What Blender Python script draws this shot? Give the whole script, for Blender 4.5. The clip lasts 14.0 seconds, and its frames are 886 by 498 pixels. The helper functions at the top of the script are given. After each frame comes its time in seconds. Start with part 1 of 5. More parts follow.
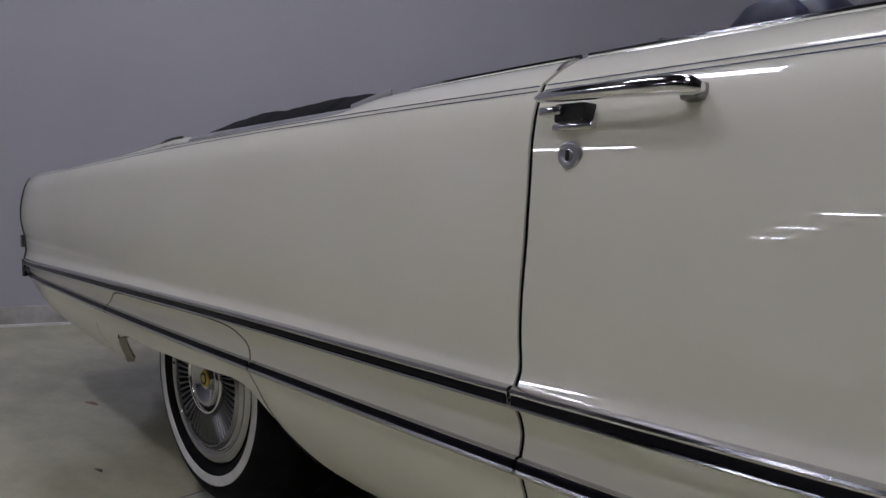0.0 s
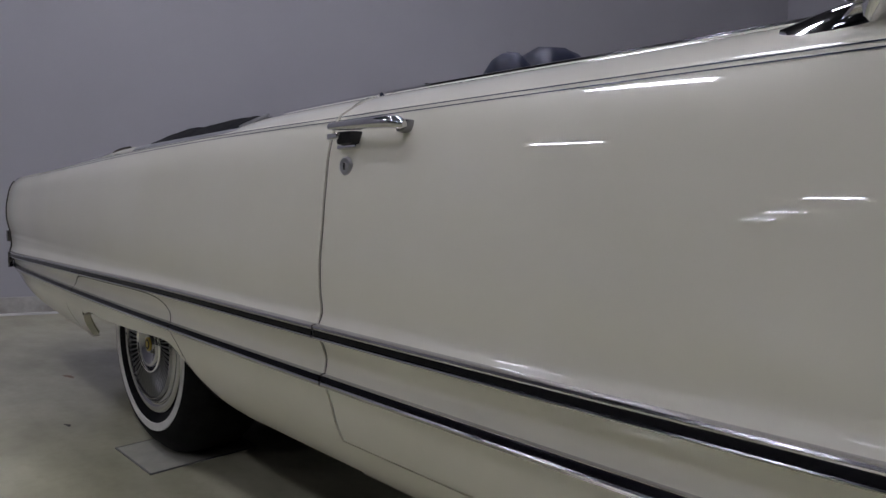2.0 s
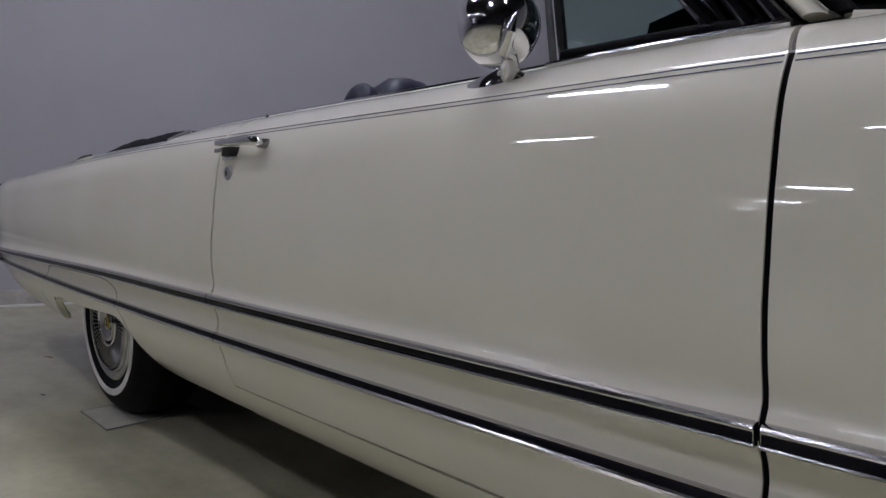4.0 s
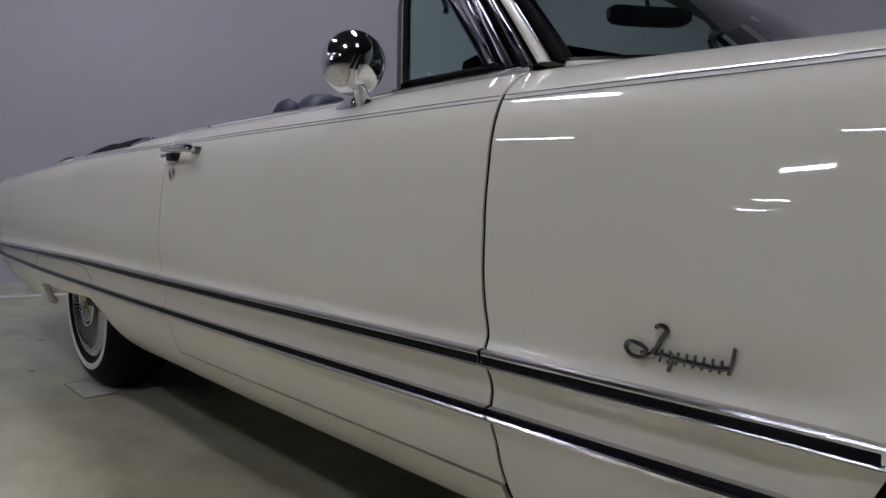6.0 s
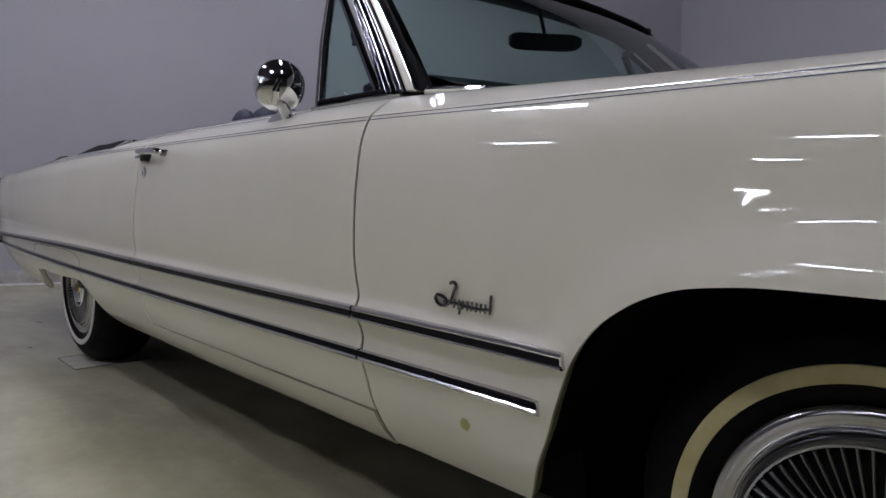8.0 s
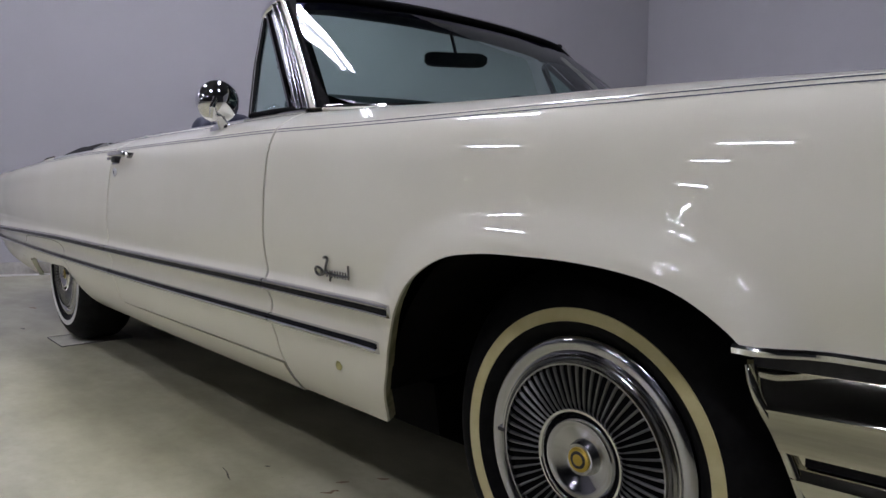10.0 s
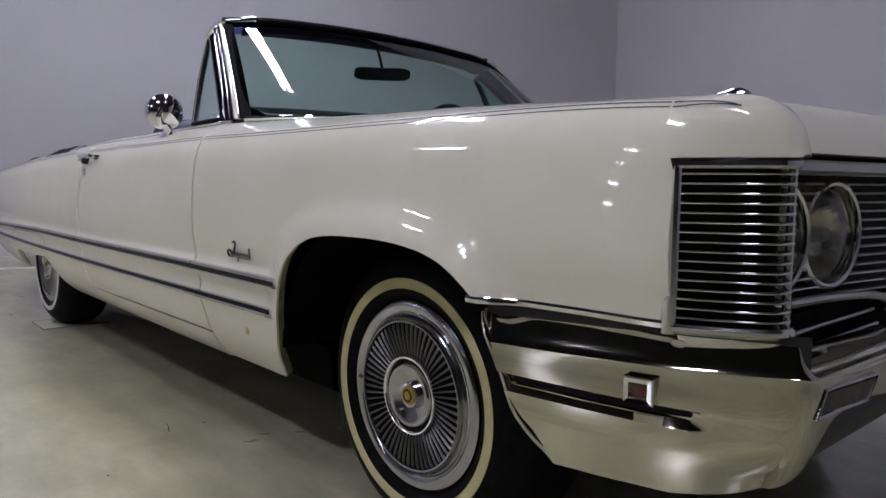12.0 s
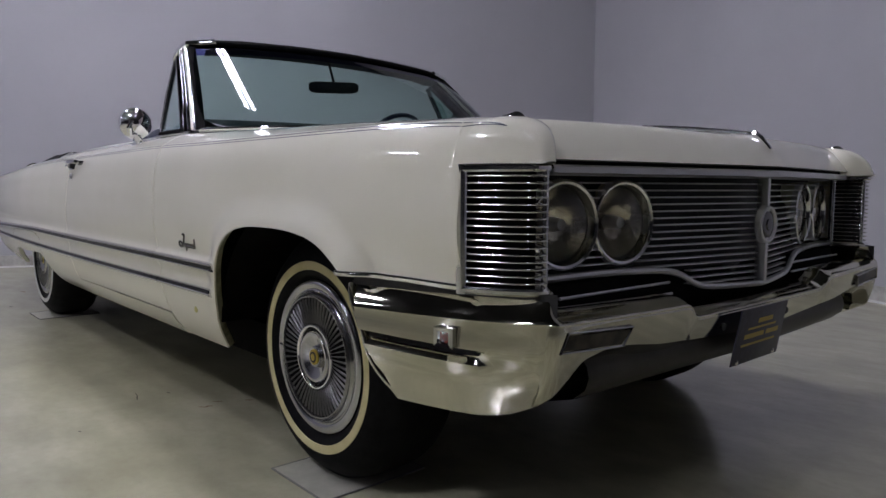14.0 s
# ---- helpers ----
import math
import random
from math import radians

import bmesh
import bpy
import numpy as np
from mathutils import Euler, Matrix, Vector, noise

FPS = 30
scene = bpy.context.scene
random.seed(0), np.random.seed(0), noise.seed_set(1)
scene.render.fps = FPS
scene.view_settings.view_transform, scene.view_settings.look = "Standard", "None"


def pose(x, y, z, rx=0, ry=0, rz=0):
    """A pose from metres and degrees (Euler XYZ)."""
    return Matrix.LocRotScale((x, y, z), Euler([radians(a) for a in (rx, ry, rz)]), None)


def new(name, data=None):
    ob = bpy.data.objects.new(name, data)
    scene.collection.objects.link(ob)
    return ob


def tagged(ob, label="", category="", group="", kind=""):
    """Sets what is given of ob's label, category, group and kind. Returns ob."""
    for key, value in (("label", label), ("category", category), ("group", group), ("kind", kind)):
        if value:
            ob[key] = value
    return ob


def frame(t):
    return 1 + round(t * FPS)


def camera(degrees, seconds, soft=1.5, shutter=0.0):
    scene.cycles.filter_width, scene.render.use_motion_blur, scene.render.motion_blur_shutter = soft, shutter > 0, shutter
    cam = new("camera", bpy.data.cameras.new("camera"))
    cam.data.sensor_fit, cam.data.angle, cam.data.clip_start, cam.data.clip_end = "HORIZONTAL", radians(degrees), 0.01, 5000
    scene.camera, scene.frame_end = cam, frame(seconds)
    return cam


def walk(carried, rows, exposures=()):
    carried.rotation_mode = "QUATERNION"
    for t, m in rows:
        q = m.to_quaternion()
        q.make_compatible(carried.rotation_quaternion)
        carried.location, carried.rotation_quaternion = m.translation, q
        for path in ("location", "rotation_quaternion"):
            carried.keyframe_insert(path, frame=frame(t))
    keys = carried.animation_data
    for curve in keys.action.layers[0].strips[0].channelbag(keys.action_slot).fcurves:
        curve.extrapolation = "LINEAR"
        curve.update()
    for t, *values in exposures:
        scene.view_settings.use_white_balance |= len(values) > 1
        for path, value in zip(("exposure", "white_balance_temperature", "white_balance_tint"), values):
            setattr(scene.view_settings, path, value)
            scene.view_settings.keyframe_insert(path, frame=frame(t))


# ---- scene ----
# The car's front axle stands over the origin; x runs forward along the car, y to its left, z up.
cam = camera(65.0, 14.0)
PATH = [
    (0.0, -1.603, -1.623, 0.803, 85.62, -0.74, 46.02),
    (0.5, -1.487, -1.636, 0.802, 85.61, -0.67, 46.10),
    (1.0, -1.370, -1.646, 0.803, 85.54, -0.61, 46.15),
    (1.5, -1.247, -1.657, 0.805, 85.46, -0.50, 46.17),
    (2.0, -1.106, -1.667, 0.805, 85.48, -0.40, 46.18),
    (2.5, -0.970, -1.675, 0.806, 85.45, -0.30, 46.24),
    (5.0, -0.403, -1.701, 0.808, 85.33, -0.01, 46.65),
    (5.5, -0.302, -1.706, 0.808, 85.29, -0.03, 46.83),
    (6.0, -0.192, -1.715, 0.808, 85.21, -0.06, 47.01),
    (6.5, -0.084, -1.733, 0.809, 85.11, -0.03, 47.03),
    (7.0, 0.019, -1.748, 0.807, 85.07, -0.17, 47.11),
    (7.5, 0.114, -1.758, 0.807, 85.06, -0.36, 47.28),
    (8.0, 0.227, -1.776, 0.807, 85.05, -0.44, 47.39),
    (10.5, 0.819, -1.833, 0.814, 84.65, -0.35, 47.58),
    (11.0, 0.947, -1.839, 0.810, 84.78, -0.45, 47.62),
    (11.5, 1.053, -1.835, 0.812, 84.72, -0.49, 47.71),
    (12.0, 1.166, -1.829, 0.813, 84.66, -0.48, 47.87),
    (12.5, 1.273, -1.822, 0.814, 84.63, -0.40, 48.14),
    (13.0, 1.394, -1.823, 0.812, 84.72, -0.33, 48.32),
    (13.5, 1.509, -1.832, 0.811, 84.78, -0.28, 48.48),
    (14.0, 1.628, -1.839, 0.810, 84.84, -0.24, 48.66),
]
EXPOSURES = [(0.0, 0.33), (2.5, 0.33), (7.0, 0.5), (8.2, 0.6), (10.5, 1.03), (12.0, 1.03), (12.8, 1.01), (13.5, 0.94), (14.0, 0.98)]
walk(cam, [(t, pose(x, y, z, rx, ry, rz)) for t, x, y, z, rx, ry, rz in PATH], EXPOSURES)

# ---- light ----
world = bpy.data.worlds.new("world")
scene.world = world
world.use_nodes = True
world.node_tree.nodes["Background"].inputs[0].default_value = (0.5, 0.5, 0.55, 1)
world.node_tree.nodes["Background"].inputs[1].default_value = 0.02
TUBE_POWER = 43.0


# ---- materials ----
def material(name, color, rough=0.5, metal=0.0, coat=0.0, spec=0.5):
    m = bpy.data.materials.new(name)
    m.use_nodes = True
    b = m.node_tree.nodes["Principled BSDF"]
    b.inputs["Base Color"].default_value = (*color, 1)
    b.inputs["Roughness"].default_value = rough
    b.inputs["Metallic"].default_value = metal
    b.inputs["Coat Weight"].default_value = coat
    b.inputs["Coat Roughness"].default_value = 0.018
    b.inputs["Specular IOR Level"].default_value = spec
    return m


def node(m, kind, **values):
    n = m.node_tree.nodes.new(kind)
    for key, value in values.items():
        n.inputs[key].default_value = value
    return n


def link(m, a, b):
    m.node_tree.links.new(a, b)


def ramp(m, source, stops):
    r = m.node_tree.nodes.new("ShaderNodeValToRGB")
    r.color_ramp.interpolation = "EASE"
    e = r.color_ramp.elements
    while len(e) < len(stops):
        e.new(0.5)
    for k, (p, c) in enumerate(stops):
        e[k].position = p
        e[k].color = (*c, 1) if len(c) == 3 else c
    link(m, source, r.inputs[0])
    return r


def noise_tex(m, scale, detail=4.0, rough=0.55, stretch=None):
    co = m.node_tree.nodes.new("ShaderNodeTexCoord")
    n = node(m, "ShaderNodeTexNoise", Scale=scale, Detail=detail, Roughness=rough)
    if stretch:
        mp = m.node_tree.nodes.new("ShaderNodeMapping")
        mp.inputs["Scale"].default_value = stretch
        link(m, co.outputs["Object"], mp.inputs[0])
        link(m, mp.outputs[0], n.inputs["Vector"])
    else:
        link(m, co.outputs["Object"], n.inputs["Vector"])
    return n


def vary(m, scale, dark, light, detail=4.0, stretch=None):
    """Base colour between two tones by noise."""
    n = noise_tex(m, scale, detail, 0.6, stretch)
    r = ramp(m, n.outputs["Fac"], [(0.3, dark), (0.7, light)])
    link(m, r.outputs[0], m.node_tree.nodes["Principled BSDF"].inputs["Base Color"])
    return r


def bump(m, scale, strength, distance=0.002, detail=3.0, stretch=None):
    n = noise_tex(m, scale, detail, 0.6, stretch)
    b = node(m, "ShaderNodeBump", Strength=strength, Distance=distance)
    link(m, n.outputs["Fac"], b.inputs["Height"])
    link(m, b.outputs[0], m.node_tree.nodes["Principled BSDF"].inputs["Normal"])


def rough_vary(m, scale, low, high, detail=4.0):
    n = noise_tex(m, scale, detail)
    r = node(m, "ShaderNodeMapRange")
    r.interpolation_type = "SMOOTHSTEP"
    r.inputs["From Min"].default_value, r.inputs["From Max"].default_value = 0.3, 0.7
    r.inputs["To Min"].default_value, r.inputs["To Max"].default_value = low, high
    link(m, n.outputs["Fac"], r.inputs["Value"])
    link(m, r.outputs["Result"], m.node_tree.nodes["Principled BSDF"].inputs["Roughness"])


PAINT = material("cream_paint", (0.80, 0.78, 0.64), 0.35, coat=1.0, spec=0.2)
vary(PAINT, 2.5, (0.787, 0.759, 0.622), (0.817, 0.791, 0.662))
bump(PAINT, 2.2, 0.02, 0.003, 1.0)
PAINT.node_tree.nodes["Principled BSDF"].inputs["Coat IOR"].default_value = 1.65
CHROME = material("chrome", (0.78, 0.78, 0.79), 0.06, 1.0)
rough_vary(CHROME, 9.0, 0.03, 0.10)
BUMPER_CHROME = material("bumper_chrome", (0.54, 0.525, 0.45), 0.08, 1.0)
rough_vary(BUMPER_CHROME, 3.0, 0.05, 0.09, 2.0)
DULL = material("brushed_metal", (0.55, 0.55, 0.56), 0.32, 1.0)
rough_vary(DULL, 14.0, 0.28, 0.36)
FIN = material("grey_fin_metal", (0.20, 0.20, 0.195), 0.38, 1.0)
REFLECTOR = material("mottled_reflector", (0.93, 0.89, 0.82), 0.2, 1.0)
# brown and bright mottling imitates the broken reflections of a fluted lens
vary(REFLECTOR, 16.0, (0.24, 0.20, 0.15), (0.90, 0.86, 0.78))
bump(REFLECTOR, 28.0, 0.7, 0.006)
LOUVRE = material("louvre_chrome", (0.66, 0.66, 0.68), 0.07, 1.0)
rough_vary(LOUVRE, 40.0, 0.05, 0.12)
LAMP_BACK = material("black_lamp_back", (0.006, 0.006, 0.007), 0.5, spec=0.2)
vary(LAMP_BACK, 30.0, (0.004, 0.004, 0.005), (0.011, 0.010, 0.010))
LAMP_FRAME = material("bright_cast_metal", (0.78, 0.78, 0.80), 0.12, 1.0)
rough_vary(LAMP_FRAME, 18.0, 0.07, 0.2)
BRIGHT_BARS = material("bright_grille_metal", (0.8, 0.8, 0.81), 0.35, 1.0)
rough_vary(BRIGHT_BARS, 30.0, 0.28, 0.45)
INSERT = material("black_molding", (0.005, 0.005, 0.007), 0.25, spec=0.12)
SEAL = material("black_rubber", (0.015, 0.015, 0.016), 0.6)
vary(SEAL, 40.0, (0.010, 0.010, 0.011), (0.022, 0.022, 0.023))
TYRE = material("tyre_rubber", (0.006, 0.006, 0.006), 0.6, spec=0.06)
vary(TYRE, 25.0, (0.004, 0.004, 0.004), (0.008, 0.008, 0.008))
bump(TYRE, 120.0, 0.25, 0.001)
WHITEWALL = material("whitewall_rubber", (0.62, 0.56, 0.40), 0.55)
vary(WHITEWALL, 14.0, (0.50, 0.44, 0.21), (0.60, 0.54, 0.29))
WHITEWALL_REAR = material("whitewall_rubber_grey", (0.6, 0.59, 0.55), 0.55)
vary(WHITEWALL_REAR, 14.0, (0.52, 0.51, 0.47), (0.66, 0.65, 0.61))
UNDER = material("undercoating", (0.005, 0.005, 0.005), 0.9, spec=0.1)
vary(UNDER, 12.0, (0.003, 0.003, 0.003), (0.007, 0.006, 0.006))
bump(UNDER, 60.0, 0.4, 0.002)
VALANCE = material("dark_valance_paint", (0.035, 0.032, 0.028), 0.45, spec=0.4)
vary(VALANCE, 9.0, (0.028, 0.026, 0.022), (0.045, 0.041, 0.035))
LIP = material("primer_edge", (0.2, 0.19, 0.11), 0.6)
vary(LIP, 30.0, (0.12, 0.11, 0.05), (0.30, 0.28, 0.17))
RUBBER = material("matt_black_rubber", (0.004, 0.004, 0.004), 0.7, spec=0.04)
vary(RUBBER, 30.0, (0.0025, 0.0025, 0.003), (0.006, 0.006, 0.006))
SEAM = material("panel_seam", (0.05, 0.045, 0.035), 0.7)
STRIPE = material("blue_pinstripe", (0.02, 0.03, 0.055), 0.4, coat=0.3)
VINYL = material("navy_vinyl", (0.012, 0.016, 0.038), 0.5, spec=0.35)
vary(VINYL, 30.0, (0.009, 0.012, 0.028), (0.018, 0.023, 0.05))
bump(VINYL, 160.0, 0.25, 0.001)
DASH = material("dark_teal_vinyl", (0.014, 0.03, 0.035), 0.5)
vary(DASH, 20.0, (0.011, 0.022, 0.027), (0.02, 0.04, 0.046))
FABRIC = material("black_top_fabric", (0.006, 0.006, 0.007), 0.9, spec=0.15)
vary(FABRIC, 60.0, (0.004, 0.004, 0.005), (0.010, 0.010, 0.012))
bump(FABRIC, 90.0, 0.4, 0.002)
RIM = material("grey_rim_metal", (0.30, 0.30, 0.31), 0.45, 0.8)
rough_vary(RIM, 30.0, 0.38, 0.55)
GOLD = material("gold_emblem", (0.50, 0.36, 0.07), 0.28, 0.8)
RED = material("red_lens", (0.16, 0.025, 0.012), 0.18, coat=0.8)
vary(RED, 160.0, (0.05, 0.008, 0.005), (0.13, 0.02, 0.012))
AMBER_DARK = material("dark_lens", (0.022, 0.018, 0.014), 0.35, spec=0.25)
vary(AMBER_DARK, 30.0, (0.012, 0.010, 0.009), (0.06, 0.05, 0.036))
PLATE = material("navy_plate", (0.018, 0.018, 0.045), 0.4)
vary(PLATE, 40.0, (0.012, 0.012, 0.03), (0.028, 0.028, 0.06))
YELLOW = material("yellow_print", (0.45, 0.33, 0.08), 0.5)
PAD = material("grey_floor_sheet", (0.46, 0.46, 0.40), 0.4)
vary(PAD, 12.0, (0.36, 0.355, 0.285), (0.44, 0.435, 0.36))
PAD_EDGE = material("sheet_border", (0.2, 0.2, 0.18), 0.5)
BOLT = material("brass_plug", (0.5, 0.47, 0.2), 0.35, 0.6)
SATIN = material("satin_chrome", (0.30, 0.30, 0.31), 0.2, 1.0)
rough_vary(SATIN, 20.0, 0.14, 0.28)
BADGE = material("dark_badge_metal", (0.16, 0.155, 0.16), 0.22, 1.0)
MOULDING = material("moulding_metal", (0.62, 0.61, 0.62), 0.14, 1.0)
rough_vary(MOULDING, 12.0, 0.09, 0.22)
# chrome with the dark hall's reflection put into its base colour
DARKENED_CHROME = material("darkened_chrome", (0.17, 0.17, 0.185), 0.08, 1.0)
rough_vary(DARKENED_CHROME, 12.0, 0.05, 0.14)
POLISHED = material("polished_steel", (0.44, 0.44, 0.45), 0.12, 1.0)
rough_vary(POLISHED, 12.0, 0.08, 0.2)
DRUM = material("cast_iron", (0.05, 0.045, 0.04), 0.6, 0.6)


def glass_material(name, tint, rough=0.0):
    m = bpy.data.materials.new(name)
    m.use_nodes = True
    nodes = m.node_tree.nodes
    nodes.remove(nodes["Principled BSDF"])
    clear = node(m, "ShaderNodeBsdfTransparent", Color=(*tint, 1))
    shine = node(m, "ShaderNodeBsdfGlossy", Color=(1, 1, 1, 1), Roughness=rough)
    fres = node(m, "ShaderNodeFresnel", IOR=1.5)
    mix = m.node_tree.nodes.new("ShaderNodeMixShader")
    link(m, fres.outputs[0], mix.inputs[0])
    link(m, clear.outputs[0], mix.inputs[1])
    link(m, shine.outputs[0], mix.inputs[2])
    link(m, mix.outputs[0], nodes["Material Output"].inputs[0])
    return m


GLASS = glass_material("tinted_glass", (0.56, 0.75, 0.71))
BAND = glass_material("blue_shade_glass", (0.12, 0.14, 0.48))
LENS = glass_material("headlamp_glass", (0.9, 0.9, 0.86), 0.04)

WALL = material("grey_wall_paint", (0.39, 0.385, 0.41), 0.6)
vary(WALL, 0.6, (0.385, 0.38, 0.405), (0.415, 0.41, 0.435), 6.0)
bump(WALL, 90.0, 0.12, 0.002)
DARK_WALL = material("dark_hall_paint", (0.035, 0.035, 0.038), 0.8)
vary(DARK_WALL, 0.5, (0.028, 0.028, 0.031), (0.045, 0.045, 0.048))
# near-black tone of the unseen slab that gives the flank its reflected step
REFLECTION_SLAB = material("dark_reflection_slab", (0.05, 0.05, 0.05), 0.6)
vary(REFLECTION_SLAB, 1.5, (0.04, 0.04, 0.04), (0.065, 0.065, 0.06))
CEILING = material("black_ceiling_paint", (0.02, 0.02, 0.022), 0.9)
BASE = material("base_paint", (0.60, 0.59, 0.53), 0.5)
vary(BASE, 3.5, (0.24, 0.22, 0.19), (0.56, 0.55, 0.51), 6.0)
STRIP = material("white_floor_strip", (0.7, 0.7, 0.68), 0.5)
vary(STRIP, 6.0, (0.58, 0.57, 0.54), (0.74, 0.74, 0.72))
FIXTURE = material("white_enamel", (0.7, 0.7, 0.7), 0.4)


def multiply(m, a, b, amount):
    mix = m.node_tree.nodes.new("ShaderNodeMix")
    mix.data_type, mix.blend_type = "RGBA", "MULTIPLY"
    mix.inputs[0].default_value = amount
    link(m, a, mix.inputs[6])
    link(m, b, mix.inputs[7])
    return mix.outputs[2]


def floor_material():
    m = material("sealed_concrete", (0.5, 0.5, 0.43), 0.3, coat=0.8)
    b = m.node_tree.nodes["Principled BSDF"]
    b.inputs["Coat Roughness"].default_value = 0.16
    big = noise_tex(m, 0.8, 4.0, 0.5)
    out = ramp(m, big.outputs["Fac"], [(0.05, (0.445, 0.43, 0.28)), (0.95, (0.73, 0.715, 0.53))]).outputs[0]
    cloud = noise_tex(m, 3.1, 3.0, 0.5, (1.0, 1.5, 1.0))
    out = multiply(m, out, ramp(m, cloud.outputs["Fac"], [(0.25, (0.52, 0.50, 0.42)), (0.75, (1, 1, 1))]).outputs[0], 0.5)
    fine = noise_tex(m, 26.0, 8.0, 0.7)
    out = multiply(m, out, ramp(m, fine.outputs["Fac"], [(0.28, (0.74, 0.72, 0.66)), (0.6, (1, 1, 1))]).outputs[0], 0.35)
    scuff = noise_tex(m, 3.4, 3.0, 0.55, (1.0, 2.2, 1.0))
    out = multiply(m, out, ramp(m, scuff.outputs["Fac"], [(0.05, (1, 1, 1)), (0.95, (0.35, 0.33, 0.25))]).outputs[0], 0.55)
    speck = noise_tex(m, 70.0, 2.0, 0.5)
    out = multiply(m, out, ramp(m, speck.outputs["Fac"], [(0.72, (1, 1, 1)), (0.80, (0.30, 0.27, 0.20))]).outputs[0], 0.6)
    link(m, out, b.inputs["Base Color"])
    b.inputs["Roughness"].default_value = 0.33
    bump(m, 40.0, 0.06, 0.001, 3.0)
    return m


FLOOR = floor_material()
def tube_material(name, power):
    m = bpy.data.materials.new(name)
    m.use_nodes = True
    m.node_tree.nodes.remove(m.node_tree.nodes["Principled BSDF"])
    glow = node(m, "ShaderNodeEmission", Color=(0.945, 0.94, 1.125, 1), Strength=power)
    link(m, glow.outputs[0], m.node_tree.nodes["Material Output"].inputs[0])
    return m


TUBE = tube_material("fluorescent_tube", TUBE_POWER)
# weaker and stronger tubes, chosen lamp by lamp to balance the brightness
TUBE_DIM = tube_material("dim_fluorescent_tube", TUBE_POWER * 0.35)
TUBE_STRONG = tube_material("strong_fluorescent_tube", TUBE_POWER * 1.6)
TUBE_BRIGHT = tube_material("brightest_fluorescent_tube", TUBE_POWER * 2.0)


# ---- mesh helpers ----
def curve(*points):
    """A smooth function through (a, b) points."""
    xs = np.array([p[0] for p in points], float)
    ys = np.array([p[1] for p in points], float)
    d = np.diff(ys) / np.diff(xs)
    t = np.zeros(len(xs))
    t[0], t[-1] = d[0], d[-1]
    for i in range(1, len(xs) - 1):
        h0, h1 = xs[i] - xs[i - 1], xs[i + 1] - xs[i]
        t[i] = (d[i - 1] * h1 + d[i] * h0) / (h0 + h1)

    def f(x):
        x = min(max(x, xs[0]), xs[-1])
        i = min(max(int(np.searchsorted(xs, x)) - 1, 0), len(xs) - 2)
        h = xs[i + 1] - xs[i]
        s = (x - xs[i]) / h
        return float((1 + 2 * s) * (1 - s) ** 2 * ys[i] + s * (1 - s) ** 2 * h * t[i] + s * s * (3 - 2 * s) * ys[i + 1] + s * s * (s - 1) * h * t[i + 1])
    return f


def line(*points):
    xs, ys = [p[0] for p in points], [p[1] for p in points]
    return lambda x: float(np.interp(x, xs, ys))


def grid(rows, closed_u=False, closed_v=False):
    """A bmesh of quads through rows of points."""
    bm = bmesh.new()
    vs = [[bm.verts.new(p) for p in r] for r in rows]
    n, m = len(rows), len(rows[0])
    for i in range(n if closed_u else n - 1):
        for j in range(m if closed_v else m - 1):
            quad = (vs[i][j], vs[(i + 1) % n][j], vs[(i + 1) % n][(j + 1) % m], vs[i][(j + 1) % m])
            bm.faces.new(quad)
    bmesh.ops.remove_doubles(bm, verts=bm.verts, dist=1e-5)
    bmesh.ops.dissolve_degenerate(bm, edges=bm.edges, dist=1e-6)
    return bm


def flange(bm, offset, keep=None):
    """Turns the open edges of a sheet inward by offset."""
    edges = [e for e in bm.edges if e.is_boundary and (keep is None or keep(e))]
    r = bmesh.ops.extrude_edge_only(bm, edges=edges)
    bmesh.ops.translate(bm, vec=offset, verts=[g for g in r["geom"] if isinstance(g, bmesh.types.BMVert)])
    return bm


def box(bm, lo, hi, bevel=0.0):
    c = [(a + b) / 2 for a, b in zip(lo, hi)]
    s = [b - a for a, b in zip(lo, hi)]
    r = bmesh.ops.create_cube(bm, size=1.0, matrix=Matrix.LocRotScale(c, None, s))
    if bevel:
        es = {e for v in r["verts"] for e in v.link_edges}
        bmesh.ops.bevel(bm, geom=list(es), offset=bevel, segments=2, affect="EDGES", profile=0.6)
    return bm


def sweep(path, section, closed=True, caps=True):
    """Sections, given as (out, up) offsets, along a path of (point, outward) pairs; up is z."""
    rows = []
    for p, o in path:
        p, o = Vector(p), Vector(o).normalized()
        rows.append([p + o * a + Vector((0, 0, b)) for a, b in section])
    bm = grid(rows, closed_v=closed)
    if caps and closed:
        bm.verts.ensure_lookup_table()
        bmesh.ops.holes_fill(bm, edges=[e for e in bm.edges if e.is_boundary], sides=0)
    return bm


def tube(points, radius, sides=8, taper=None):
    rows = []
    pts = [Vector(p) for p in points]
    for i, p in enumerate(pts):
        d = (pts[min(i + 1, len(pts) - 1)] - pts[max(i - 1, 0)]).normalized()
        a = d.cross(Vector((0, 0, 1)))
        a = a.normalized() if a.length > 0.05 else d.cross(Vector((0, 1, 0))).normalized()
        b = d.cross(a)
        r = radius if taper is None else radius * taper(i / (len(pts) - 1))
        rows.append([p + (a * math.cos(2 * math.pi * k / sides) + b * math.sin(2 * math.pi * k / sides)) * r for k in range(sides)])
    bm = grid(rows, closed_v=True)
    bmesh.ops.holes_fill(bm, edges=[e for e in bm.edges if e.is_boundary], sides=0)
    return bm


def lathe(profile, steps=72):
    """A surface of (radius, y) points turned round the y axis."""
    return grid([[(r * math.cos(2 * math.pi * k / steps), y, r * math.sin(2 * math.pi * k / steps)) for r, y in profile] for k in range(steps)], closed_u=True)


